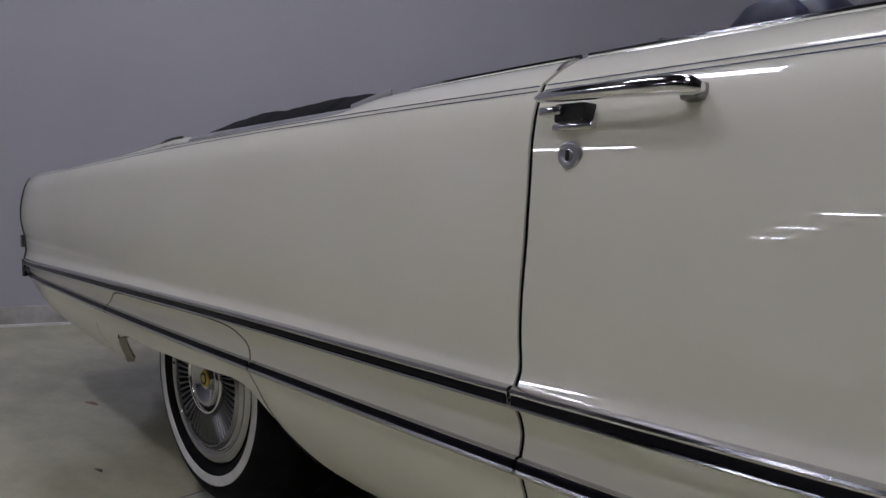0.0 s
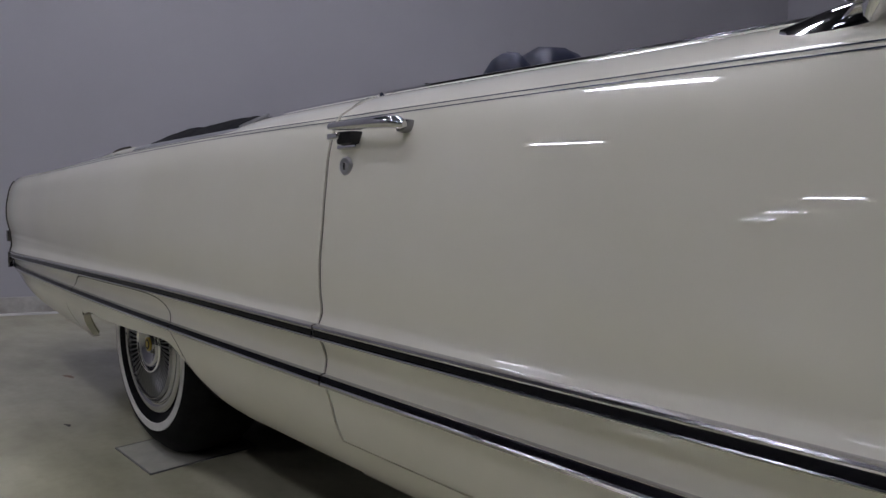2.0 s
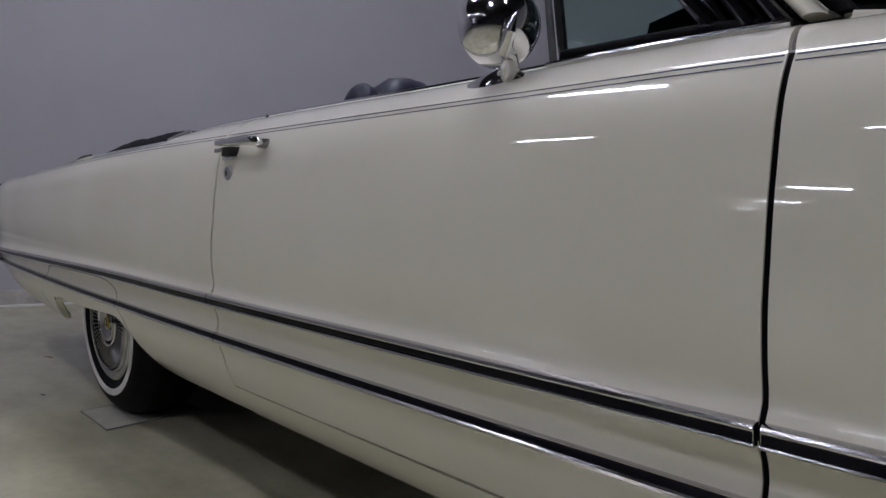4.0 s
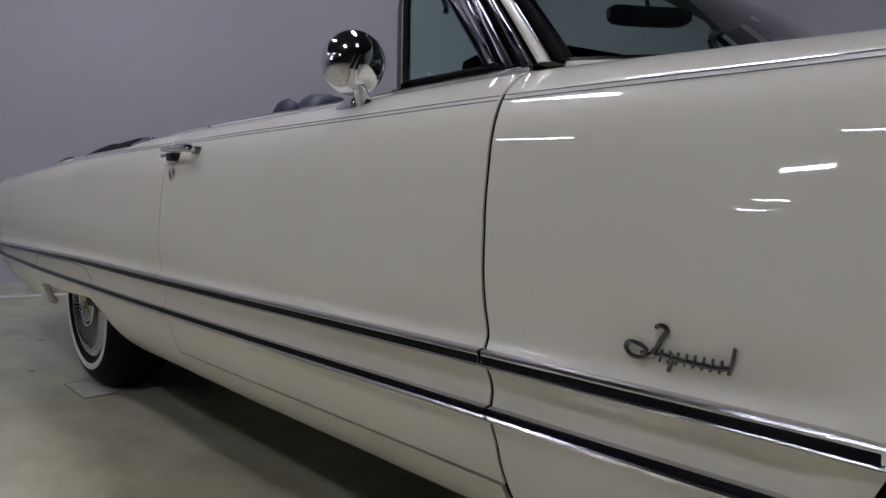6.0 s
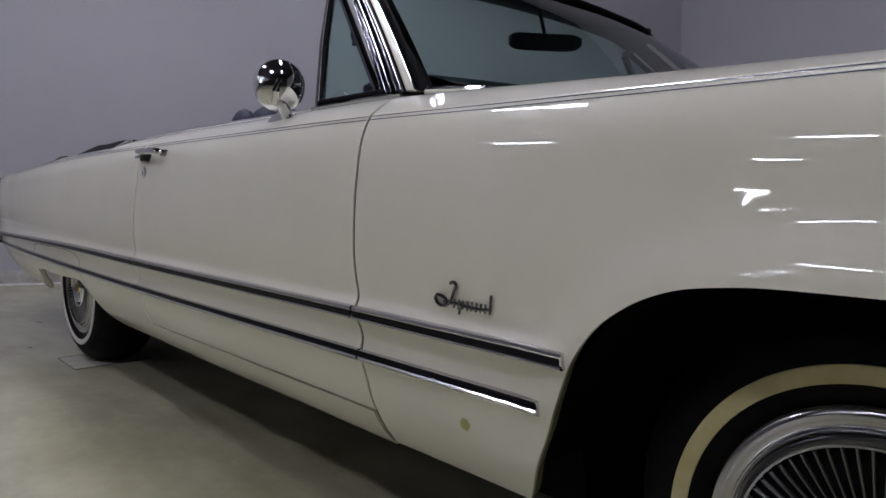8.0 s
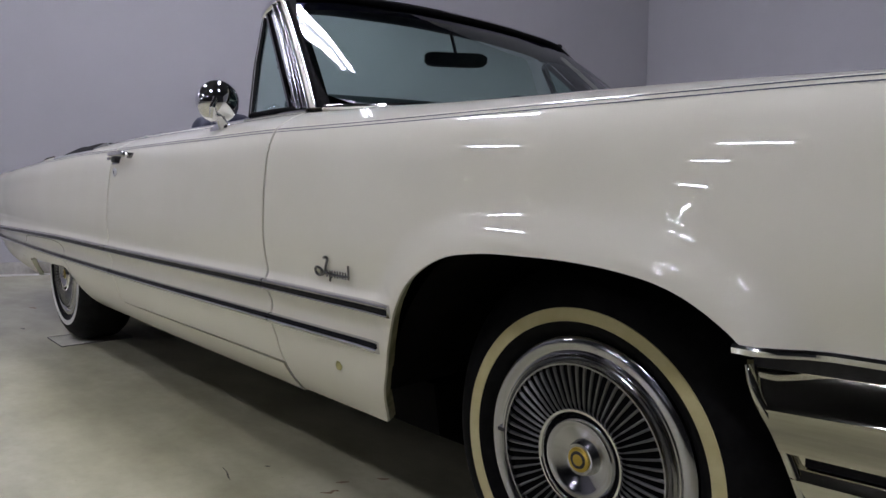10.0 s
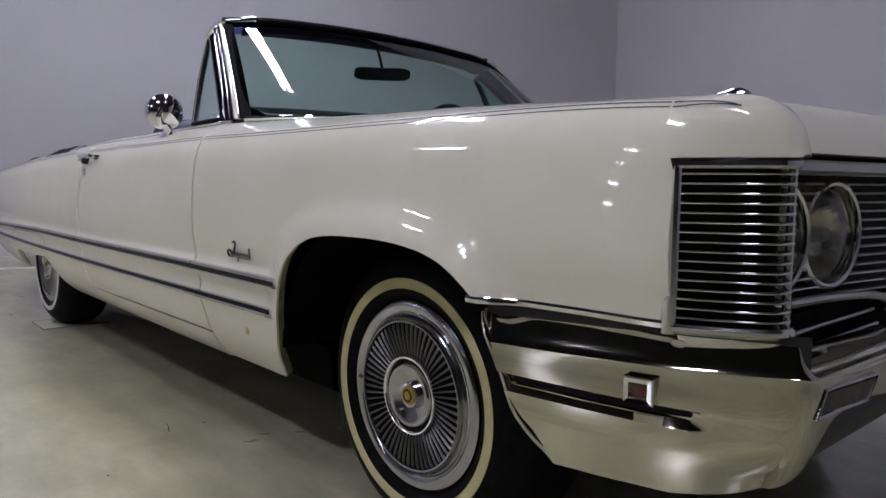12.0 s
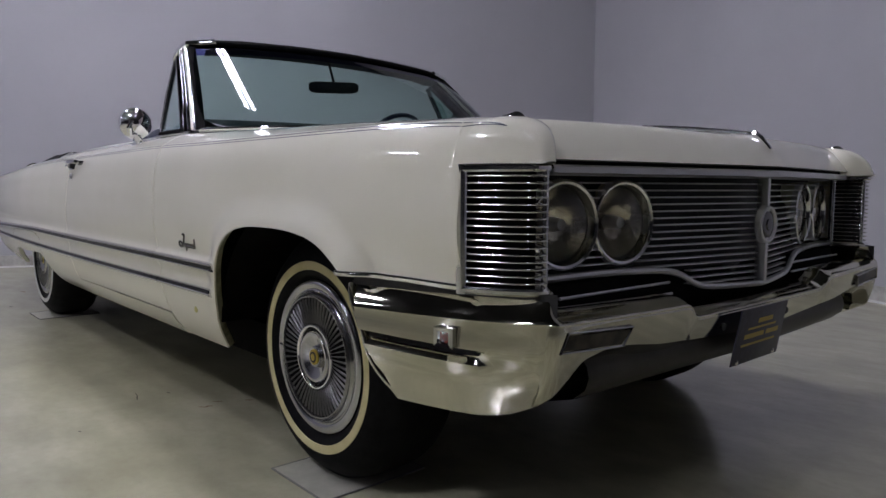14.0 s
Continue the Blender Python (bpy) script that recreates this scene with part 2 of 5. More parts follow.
def mirrored(bm):
    c = bm.copy()
    for v in c.verts:
        v.co.y = -v.co.y
    bmesh.ops.reverse_faces(c, faces=c.faces)
    return c


def part(name, bm, mat, parent, label="", flat=False, fix=True):
    if fix:
        bmesh.ops.recalc_face_normals(bm, faces=bm.faces)
    me = bpy.data.meshes.new(name)
    bm.to_mesh(me)
    bm.free()
    if not flat:
        me.shade_smooth()
        me.set_sharp_from_angle(angle=radians(38))
    me.materials.append(mat)
    ob = new(name, me)
    if parent:
        ob.parent = parent
    return tagged(ob, label)


def facing(bm, direction):
    """Turns every face of a pane to one side."""
    bm.normal_update()
    turn = [f for f in bm.faces if f.normal.dot(Vector(direction)) < 0]
    bmesh.ops.reverse_faces(bm, faces=turn)
    return bm


def thing(name, label, category, group="", place=None, kind=""):
    ob = new(name)
    if place:
        ob.matrix_basis = place
    return tagged(ob, label, category, group, kind)


def both(name, bm, mat, parent, label=""):
    """A part on the right side and its mirror image on the left."""
    other = mirrored(bm)
    a = part(name, bm, mat, parent, label)
    b = part(name, other, mat, parent, label)
    return a, b


# ---- the room ----
CORNER = Vector((-3.715, 5.346, 0))
ALONG = Vector((0.917, -0.399, 0))      # along the back wall, away from the corner
ACROSS = Vector((-0.399, -0.917, 0))    # along the side wall, away from the corner
SIZE_U, SIZE_V, HIGH = 17.0, 44.0, 5.1


def room_point(u, v, z=0.0):
    return CORNER + ALONG * u + ACROSS * v + Vector((0, 0, z))


def slab(name, u0, u1, v0, v1, z0, z1, mat, label, category):
    bm = bmesh.new()
    vs = [bm.verts.new(room_point(u, v, z)) for z in (z0, z1) for u, v in ((u0, v0), (u1, v0), (u1, v1), (u0, v1))]
    for q in ((0, 1, 2, 3), (4, 5, 6, 7), (0, 1, 5, 4), (1, 2, 6, 5), (2, 3, 7, 6), (3, 0, 4, 7)):
        bm.faces.new([vs[i] for i in q])
    return tagged(part(name, bm, mat, None, flat=True), label, category, kind="structure")


slab("floor", -0.2, SIZE_U + 0.2, -0.2, SIZE_V + 0.2, -0.2, 0.0, FLOOR, "pale sealed concrete floor with stains and scuffs", "floor")
# added out of view: a dark slab mirrored in the flank, cutting low bounce
slab("floor_dark_slab", 0.0, SIZE_U, 11.9, SIZE_V, 0.0, 0.004, REFLECTION_SLAB, "unseen dark slab on the floor, added for the step mirrored in the flank", "floor")
slab("ceiling", -0.2, SIZE_U + 0.2, -0.2, SIZE_V + 0.2, HIGH, HIGH + 0.2, CEILING, "dark painted ceiling with rows of strip lights", "ceiling")
slab("wall_back", 0.0, SIZE_U, -0.2, 0.0, 0.0, HIGH, WALL, "plain grey painted wall behind the car", "wall")
slab("wall_side", -0.2, 0.0, -0.2, SIZE_V, 0.0, HIGH, WALL, "plain grey painted wall past the tail of the car", "wall")
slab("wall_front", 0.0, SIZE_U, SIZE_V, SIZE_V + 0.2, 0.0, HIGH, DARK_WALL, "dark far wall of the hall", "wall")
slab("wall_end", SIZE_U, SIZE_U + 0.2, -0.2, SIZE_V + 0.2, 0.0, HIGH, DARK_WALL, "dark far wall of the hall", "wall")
slab("baseboard_back", 0.0, SIZE_U, 0.0, 0.02, 0.0, 0.115, BASE, "scuffed pale base strip along the wall", "baseboard")
slab("trim_back", 0.0, SIZE_U, 0.02, 0.045, 0.0, 0.012, STRIP, "thin white strip where wall meets floor", "trim")
slab("trim_side", 0.02, 0.045, 0.045, SIZE_V, 0.0, 0.012, STRIP, "thin white strip where wall meets floor", "trim")
slab("baseboard_side", 0.0, 0.02, 0.02, SIZE_V, 0.0, 0.115, BASE, "scuffed pale base strip along the wall", "baseboard")


def strip_light(u, v, half, glow):
    lamp = thing("ceiling_light", "white twin-tube fluorescent strip light on the dark ceiling", "ceiling light", "ceiling strip lights",
                 Matrix.Translation(room_point(u, v, HIGH)) @ Matrix.Rotation(math.atan2(ALONG.y, ALONG.x), 4, "Z"))
    bm = bmesh.new()
    box(bm, (-half, -0.14, -0.06), (half, 0.14, -0.001), 0.008)
    part("housing", bm, FIXTURE, lamp)
    for y in (-0.078, 0.078):
        bm = tube([(0.02 - half, y, -0.078), (half - 0.02, y, -0.078)], 0.046, 12)
        bmesh.ops.scale(bm, vec=(1, 1, 0.36), space=Matrix.Translation((0, 0, 0.078)), verts=bm.verts)
        part("tube", bm, glow, lamp, "glowing white fluorescent tube")
    return lamp


for u, v, half, glow in ((3.50, 4.36, 1.2, TUBE), (8.5, 4.3, 0.60, TUBE_DIM), (2.75, 7.57, 0.60, TUBE_STRONG), (7.9, 7.4, 0.60, TUBE_BRIGHT),
                         (1.35, 14.6, 0.65, TUBE), (6.75, 14.8, 0.65, TUBE), (12.2, 14.6, 0.65, TUBE_DIM),
                         (6.2, 22.4, 0.65, TUBE), (5.6, 29.6, 0.65, TUBE), (4.95, 36.6, 0.65, TUBE)):
    strip_light(u, v, half, glow)

# ---- the car: shape of the body ----
car = thing("convertible_car", "cream 1960s two-door convertible with chrome trim, top folded down", "car")

HALF = curve((0.22, 0.80), (0.25, 0.845), (0.28, 0.875), (0.34, 0.916), (0.36, 0.926), (0.39, 0.938), (0.425, 0.947), (0.455, 0.958), (0.472, 0.9635), (0.486, 0.961), (0.508, 0.957),
             (0.533, 0.9635), (0.564, 0.979), (0.577, 0.974), (0.590, 0.968), (0.603, 0.968), (0.63, 0.973), (0.66, 0.978), (0.70, 0.9835), (0.738, 0.985), (0.795, 0.983),
             (0.84, 0.9775), (0.882, 0.9715), (0.914, 0.9625), (0.94, 0.950), (0.951, 0.943))
NARROW = curve((-4.80, 0.090), (-4.6, 0.067), (-4.2, 0.043), (-3.8, 0.024), (-3.3, 0.008), (-2.6, 0.001), (-2.0, 0.0), (-0.9, 0.0), (-0.34, -0.009), (0.0, -0.010), (0.25, -0.0055), (0.40, 0.0005), (0.50, 0.005), (0.56, 0.0083), (0.60, 0.0114), (0.63, 0.0153), (0.652, 0.0198),
               (0.672, 0.0262), (0.70, 0.0385), (0.74, 0.062), (0.81, 0.106))
NARROW_LOW = curve((-4.80, 0.0), (0.0, 0.0), (0.22, 0.003), (0.31, 0.008), (0.40, 0.008), (0.50, 0.013), (0.58, 0.013), (0.62, 0.010), (0.656, 0.006), (0.81, 0.0))
STRIPE_Z = curve((-4.80, 0.862), (-4.65, 0.867), (-4.2, 0.879), (-3.58, 0.901), (-3.27, 0.914), (-2.58, 0.937), (-2.0, 0.945), (-1.31, 0.949), (-0.9, 0.950), (-0.5, 0.945), (0.0, 0.942), (0.23, 0.941), (0.43, 0.940), (0.65, 0.9325), (0.83, 0.915))
BELT_Z = curve((-4.80, 0.868), (-4.65, 0.876), (-4.2, 0.897), (-3.6, 0.938), (-3.4, 0.953), (-2.7, 0.976), (-2.5, 0.984), (-2.13, 0.993), (-1.85, 0.995), (-1.6, 0.996), (-1.4, 0.998), (-1.2, 1.001), (-0.95, 1.001), (-0.62, 0.991), (-0.33, 0.980),
               (-0.12, 0.974), (0.12, 0.969), (0.35, 0.961), (0.53, 0.954), (0.66, 0.950))
TRIM1_Z = curve((-4.80, 0.517), (-4.5, 0.526), (-3.6, 0.549), (-2.9, 0.561), (-2.1, 0.562), (-0.88, 0.564), (-0.34, 0.565))
TRIM2_Z = curve((-4.80, 0.463), (-3.5, 0.470), (-2.1, 0.471), (-0.88, 0.476), (-0.40, 0.480))
TUCK = line((-4.0, 0.0), (-3.2, 0.3), (-2.5, 0.9), (-2.1, 1.0), (-1.0, 0.0))
TAIL_X = curve((0.34, -4.70), (0.366, -4.730), (0.418, -4.778), (0.463, -4.802), (0.523, -4.802), (0.655, -4.795), (0.785, -4.784), (0.856, -4.768))
BELT_IN = 0.114
DIP = curve((-3.46, 0.0), (-3.40, 0.05), (-3.30, 0.55), (-3.2, 0.62), (-2.72, 0.62), (-2.645, 0.5), (-2.565, 0.05), (-2.53, 0.0))


def side_y(x, z):
    """The right flank: y at x and z, up to the pinstripe crease."""
    if z < 0.61:
        zz = z - (TRIM1_Z(x) - 0.563) * max(0.0, 1 - abs(z - 0.53) / 0.12)
    else:
        zz = 0.61 + (z - 0.61) * 0.341 / (STRIPE_Z(x) - 0.61)
        if x > -0.75 and z < 0.87:
            w = min(1.0, (x + 0.75) / 0.5)
            zz += 0.030 * w * w * (3 - 2 * w) * math.sin(math.pi * (z - 0.61) / 0.26) ** 2
    low = min(1.0, max(0.0, (0.76 - z) / 0.13))
    y = -(HALF(zz) - NARROW(x) - NARROW_LOW(x) * low * low * (3 - 2 * low)) + 0.020 * min(1.0, max(0.0, (z - 0.6) / 0.3)) * TUCK(x)
    if -0.62 < x < 0.44 and z < 0.84:
        w = flare(x, z)
        y = y * (1 - w) + LIP_Y(z) * w
    return y


ARCH_POINTS = []
LIP_Y = curve((0.25, -0.872), (0.28, -0.888), (0.36, -0.938), (0.45, -0.971), (0.56, -0.995), (0.64, -1.008), (0.80, -1.013))


def flare(x, z):
    """How far the rolled lip of the front wheel opening takes over, by the distance from its edge."""
    d = min(math.hypot(x - a, z - b) for a, b in ARCH_POINTS)
    s = min(d / 0.085, 1.0)
    return 1 - s * s * (3 - 2 * s)


def shoulder(x, t):
    """From the pinstripe crease (t = 0) over the shoulder to the belt (t = 1)."""
    z0, z1 = STRIPE_Z(x), BELT_Z(x)
    y0 = side_y(x, z0)
    return Vector((x, y0 + BELT_IN * t, z0 + (z1 - z0) * (1 - (1 - t) ** 1.55) * (1 - DIP(x))))


DOOR_LEAN = curve((0.25, 0.012), (0.54, 0.012), (0.62, 0.014), (0.70, 0.017), (0.80, 0.014), (0.87, 0.006), (0.93, 0.0), (1.02, 0.0))


def edge_x(x, z):
    """The tail's end is bowed, and the door's rear edge leans below the moulding."""
    if x < -4.2:
        return x + (TAIL_X(z) + 4.76) * (-4.2 - x) / 0.56
    back = 0.55 * max(0.0, z - 0.950) * max(0.0, 1 - abs(x - SEAM_FRONT) / 0.2)
    return x + DOOR_LEAN(z) * max(0.0, 1 - abs(x - SEAM_REAR) / 0.3) - back


LOW = (0.25, 0.265, 0.28, 0.31, 0.34, 0.36, 0.38, 0.40, 0.42, 0.44, 0.455, 0.464, 0.472, 0.479, 0.487, 0.498, 0.509, 0.521, 0.534, 0.547, 0.556, 0.564, 0.570, 0.577, 0.583, 0.590, 0.597, 0.604, 0.61)
HIGH_T = [k / 22 for k in range(1, 23)]
TS = (0.06, 0.14, 0.24, 0.36, 0.5, 0.65, 0.8, 0.92, 1.0)


def flank(x0, x1, step, bottom, top=True, keep_low=None):
    """A panel of the right flank between two seams, over its lower edge."""
    n = max(2, round((x1 - x0) / step))
    xs = [x0 + (x1 - x0) * k / n for k in range(n + 1)]
    rows = []
    for x in xs:
        b = bottom(x)
        zs = [max(z, b) for z in LOW]
        up = STRIPE_Z(x)
        zs += [max(0.61 + (up - 0.61) * t, b) for t in HIGH_T]
        r = [Vector((edge_x(x, z), side_y(x, z), z)) for z in zs]
        if top:
            for t in TS:
                p = shoulder(x, t)
                r.append(Vector((edge_x(x, p.z), p.y, p.z)))
        rows.append(r)
    return grid(rows)


GAP = 0.0036
SEAM_REAR, SEAM_FRONT = -2.148, -0.888
ARCH_F = curve((-0.509, 0.282), (-0.478, 0.330), (-0.446, 0.385), (-0.418, 0.433), (-0.392, 0.49), (-0.358, 0.56), (-0.322, 0.609), (-0.262, 0.657), (-0.20, 0.685), (-0.128, 0.698), (-0.011, 0.703),
               (0.08, 0.702), (0.16, 0.695), (0.214, 0.685), (0.258, 0.669), (0.294, 0.648), (0.318, 0.630), (0.332, 0.617))
ARCH_R = curve((-3.85, 0.296), (-3.75, 0.293), (-3.72, 0.325), (-3.69, 0.365), (-3.63, 0.392), (-3.4, 0.402), (-3.1, 0.412), (-2.98, 0.418), (-2.91, 0.420), (-2.86, 0.412), (-2.82, 0.392), (-2.78, 0.362), (-2.74, 0.330), (-2.70, 0.300), (-2.66, 0.282), (-2.61, 0.274))


ARCH_POINTS += [(-0.509 + 0.841 * k / 60, ARCH_F(-0.509 + 0.841 * k / 60)) for k in range(61)]


def fender_low(x):
    if x < -0.509:
        return 0.273 + 0.022 * (x + 0.89)
    return ARCH_F(x) if x < 0.332 else 0.617


def quarter_low(x):
    if x < -3.85:
        return float(np.interp(x, (-4.76, -4.52, -4.34, -3.85), (0.378, 0.342, 0.325, 0.296)))
    return ARCH_R(x) if x < -2.61 else 0.270


def deepen(bm):
    return flange(bm, Vector((0, 0.022, 0)))


fender, fender_left = both("front_fender", flange(flank(SEAM_FRONT + GAP, 0.650, 0.007, fender_low), Vector((0, 0.006, 0))), PAINT, car)
door, door_left = both("door", deepen(flank(SEAM_REAR + GAP, SEAM_FRONT - GAP, 0.03, lambda x: 0.352 + 0.004 * (x + 1.5))), PAINT, car)
quarter, quarter_left = both("quarter_panel", deepen(flank(-4.76, SEAM_REAR - GAP, 0.02, quarter_low)), PAINT, car)


def rocker():
    rows = []
    for k in range(40):
        x = SEAM_REAR - GAP + (SEAM_FRONT - 0.012 - SEAM_REAR) * k / 39
        rows.append([Vector((x, side_y(x, z), z)) for z in (0.346, 0.336, 0.32, 0.30, 0.285, 0.27, 0.262)] + [Vector((x, -0.80, 0.252)), Vector((x, -0.74, 0.252))])
    return deepen(grid(rows))


both("rocker_panel", rocker(), PAINT, car)


# mouldings along the flank
def flank_path(x0, x1, zf, step=0.03, out=0.0):
    n = max(2, round((x1 - x0) / step))
    p = []
    for k in range(n + 1):
        x = x0 + (x1 - x0) * k / n
        p.append(((x, side_y(x, zf(x)) - out, zf(x)), (0, -1, 0)))
    return p


SHELL1 = [(-0.006, 0.0125), (0.003, 0.0125), (0.0075, 0.0108), (0.0085, 0.0075), (0.0072, 0.0062), (0.0060, -0.0072), (0.0092, -0.0080), (0.0098, -0.0100), (0.0085, -0.0122), (0.004, -0.0132), (-0.006, -0.0132)]
CORE1 = [(0.002, 0.0066), (0.0066, 0.0066), (0.0076, 0.000), (0.0066, -0.0076), (0.002, -0.0076)]
SHELL2 = [(-0.006, 0.0115), (0.003, 0.0115), (0.0055, 0.0100), (0.0055, 0.0085), (0.0050, -0.001), (0.0085, -0.002), (0.0100, -0.005), (0.0075, -0.0105), (0.002, -0.0130), (-0.006, -0.013)]
CORE2 = [(0.001, 0.0090), (0.0060, 0.0090), (0.0088, 0.004), (0.0090, -0.0018), (0.001, -0.0020)]


def moulding(x0, x1, zf, shell, core, owners):
    for k, own in enumerate(owners):
        a, b = sweep(flank_path(x0, x1, zf), shell), sweep(flank_path(x0 + 0.001, x1 - (0.004 if x1 > -0.5 else 0.001), zf), core)
        if k:
            a, b = mirrored(a), mirrored(b)
        part("side_moulding", a, MOULDING, own, "bright chrome side moulding")
        part("moulding_insert", b, INSERT, own, "black painted channel of the moulding")


moulding(SEAM_FRONT + 0.0035, -0.366, TRIM1_Z, SHELL1, CORE1, (fender, fender_left))
moulding(SEAM_FRONT + 0.0035, -0.424, TRIM2_Z, SHELL2, CORE2, (fender, fender_left))
moulding(SEAM_REAR + 0.014, SEAM_FRONT - 0.0035, TRIM1_Z, SHELL1, CORE1, (door, door_left))
moulding(SEAM_REAR + 0.014, SEAM_FRONT - 0.0035, TRIM2_Z, SHELL2, CORE2, (door, door_left))
moulding(-4.798, SEAM_REAR + 0.0085, TRIM1_Z, SHELL1, CORE1, (quarter, quarter_left))
moulding(-4.798, -3.668, TRIM2_Z, SHELL2, CORE2, (quarter, quarter_left))
moulding(-3.662, -2.812, TRIM2_Z, SHELL2, CORE2, (quarter, quarter_left))
moulding(-2.806, SEAM_REAR + 0.0085, TRIM2_Z, SHELL2, CORE2, (quarter, quarter_left))


def strip_on(points, width, lift=0.0008):
    """A thin strip of that width laid on the flank through (x, z) points."""
    rows = []
    n = len(points)
    for i, (x, z) in enumerate(points):
        (xa, za), (xb, zb) = points[max(i - 1, 0)], points[min(i + 1, n - 1)]
        d = Vector((xb - xa, zb - za)).normalized()
        px, pz = -d.y * width / 2, d.x * width / 2
        rows.append([(x + s * px, side_y(x + s * px, z + s * pz) - lift, z + s * pz) for s in (-1, 1)])
    return grid(rows)


def smooth_path(points, n):
    cx = curve(*[(i, p[0]) for i, p in enumerate(points)])
    cz = curve(*[(i, p[1]) for i, p in enumerate(points)])
    return [(cx(k * (len(points) - 1) / n), cz(k * (len(points) - 1) / n)) for k in range(n + 1)]


for a, b, own in ((-4.73, SEAM_REAR - 0.006, (quarter, quarter_left)), (SEAM_REAR + 0.006, SEAM_FRONT - 0.006, (door, door_left)), (SEAM_FRONT + 0.006, 0.646, (fender, fender_left))):
    for drop in (0.0025, 0.0095):
        n = round((b - a) / 0.03)
        bm = strip_on([(a + (b - a) * k / n, STRIPE_Z(a + (b - a) * k / n) - drop) for k in range(n + 1)], 0.0018)
        other = mirrored(bm)
        part("pinstripe", bm, STRIPE, own[0], "fine dark blue painted line", fix=False)
        part("pinstripe", other, STRIPE, own[1], "fine dark blue painted line", fix=False)

# seams of the fender skirt and of the rear cap
for pts in ([(-3.70, 0.462), (-3.66, 0.492), (-3.57, 0.528), (-3.3, 0.536), (-3.05, 0.541), (-2.91, 0.537), (-2.85, 0.518), (-2.82, 0.492), (-2.812, 0.462)],
            [(-2.83, 0.462), (-2.82, 0.43), (-2.78, 0.372), (-2.74, 0.325), (-2.70, 0.286)],
            [(-3.87, 0.40), (-3.865, 0.37), (-3.845, 0.335), (-3.83, 0.312)]):
    bm = strip_on(smooth_path(pts, 28), 0.0045, 0.0012)
    part("panel_seam", bm, SEAM, quarter, "thin dark seam between panels", fix=False)


def door_gap(x, low, own, name):
    """A black backing behind the gap between two panels, in place of its shade."""
    zs = [low + (STRIPE_Z(x) - low) * k / 40 for k in range(41)]
    rows = [[(edge_x(x, z) - 0.008, side_y(x, z) + 0.0035, z), (edge_x(x, z) + 0.008, side_y(x, z) + 0.0035, z)] for z in zs]
    for k, o in enumerate(own):
        bm = grid(rows)
        part(name, mirrored(bm) if k else bm, RUBBER, o, "black backing strip that darkens the door gap", fix=False)


door_gap(SEAM_REAR, 0.275, (quarter, quarter_left), "gap_backing")
door_gap(SEAM_FRONT, 0.275, (fender, fender_left), "gap_backing")


def shoulder_seam(x, own, sunk):
    rows = []
    for t in (0.0, 0.14, 0.28, 0.45, 0.6, 0.75, 0.88, 1.0) if sunk else (0.28, 0.45, 0.6, 0.75, 0.88, 1.0):
        p = shoulder(x, t)
        if sunk:
            p = Vector((edge_x(x, p.z), p.y + 0.002, p.z - 0.004))
        else:
            p += Vector((0.012 - 0.045 * t, 0, 0.0012))
        half = 0.007 if sunk else 0.003
        rows.append([p + Vector((-half, 0, 0)), p + Vector((half, 0, 0))])
    part("panel_seam", grid(rows), SEAM, own, "thin dark seam between panels", fix=False)


shoulder_seam(SEAM_REAR - 0.005, quarter, False)
shoulder_seam(SEAM_FRONT, fender, True)
arc = [Vector((-3.405, -0.893, 0.925)), Vector((-3.395, -0.884, 0.934)), Vector((-3.380, -0.872, 0.940)), Vector((-3.355, -0.857, 0.944))]
part("deck_seam", tube(arc, 0.0035, 6), SEAM, quarter, "thin dark curved seam on the rear deck")


def arch_lip(low, x0, x1, n):
    rows = []
    for k in range(n + 1):
        x = x0 + (x1 - x0) * k / n
        z = low(x)
        y = side_y(x, z)
        rows.append([(x, y + 0.001, z + 0.0005), (x, y + 0.010, z + 0.003), (x, y + 0.022, z + 0.012)])
    return grid(rows)


part("arch_lip", arch_lip(ARCH_F, -0.508, 0.328, 72), LIP, fender, "yellowed inner lip of the wheel opening")
part("arch_lip", arch_lip(ARCH_R, -3.76, -2.65, 90), LIP, quarter, "yellowed inner lip of the wheel opening")


# rear cap
def tail():
    rows = []
    for k in range(15):
        z = 0.378 + (0.852 - 0.378) * k / 14
        x = TAIL_X(z) + 0.004
        y = side_y(-4.76, z) + 0.006
        rows.append([(x, y, z), (x + 0.004, y + 0.10, z), (x - 0.01, y * 0.5, z), (x - 0.02, 0, z), (x - 0.01, -y * 0.5, z), (x + 0.004, -y - 0.10, z), (x, -y, z)])
    return grid(rows)


part("tail_panel", tail(), PAINT, car)
edge = []
for k in range(29):
    z = 0.38 + 0.472 * k / 28
    edge.append((TAIL_X(z) - 0.002, side_y(-4.76, z) - 0.001, z))
part("tail_edge", tube(edge[5:], 0.004), BADGE, car, "thin dark metal edge of the tail")
part("moulding_end", tube([(-4.803, -0.890, 0.455), (-4.805, -0.890, 0.49), (-4.803, -0.890, 0.526)], 0.011), BADGE, car, "dark end piece joining the side mouldings")
bm = bmesh.new()
box(bm, (-4.798, -0.905, 0.575), (-4.768, -0.893, 0.625), 0.003)
part("tail_badge", bm, BADGE, car, "small dark square badge")

# hood, cowl and deck
HOOD_FRONT = curve((0.0, 0.852), (0.25, 0.826), (0.5, 0.790), (0.80, 0.742))
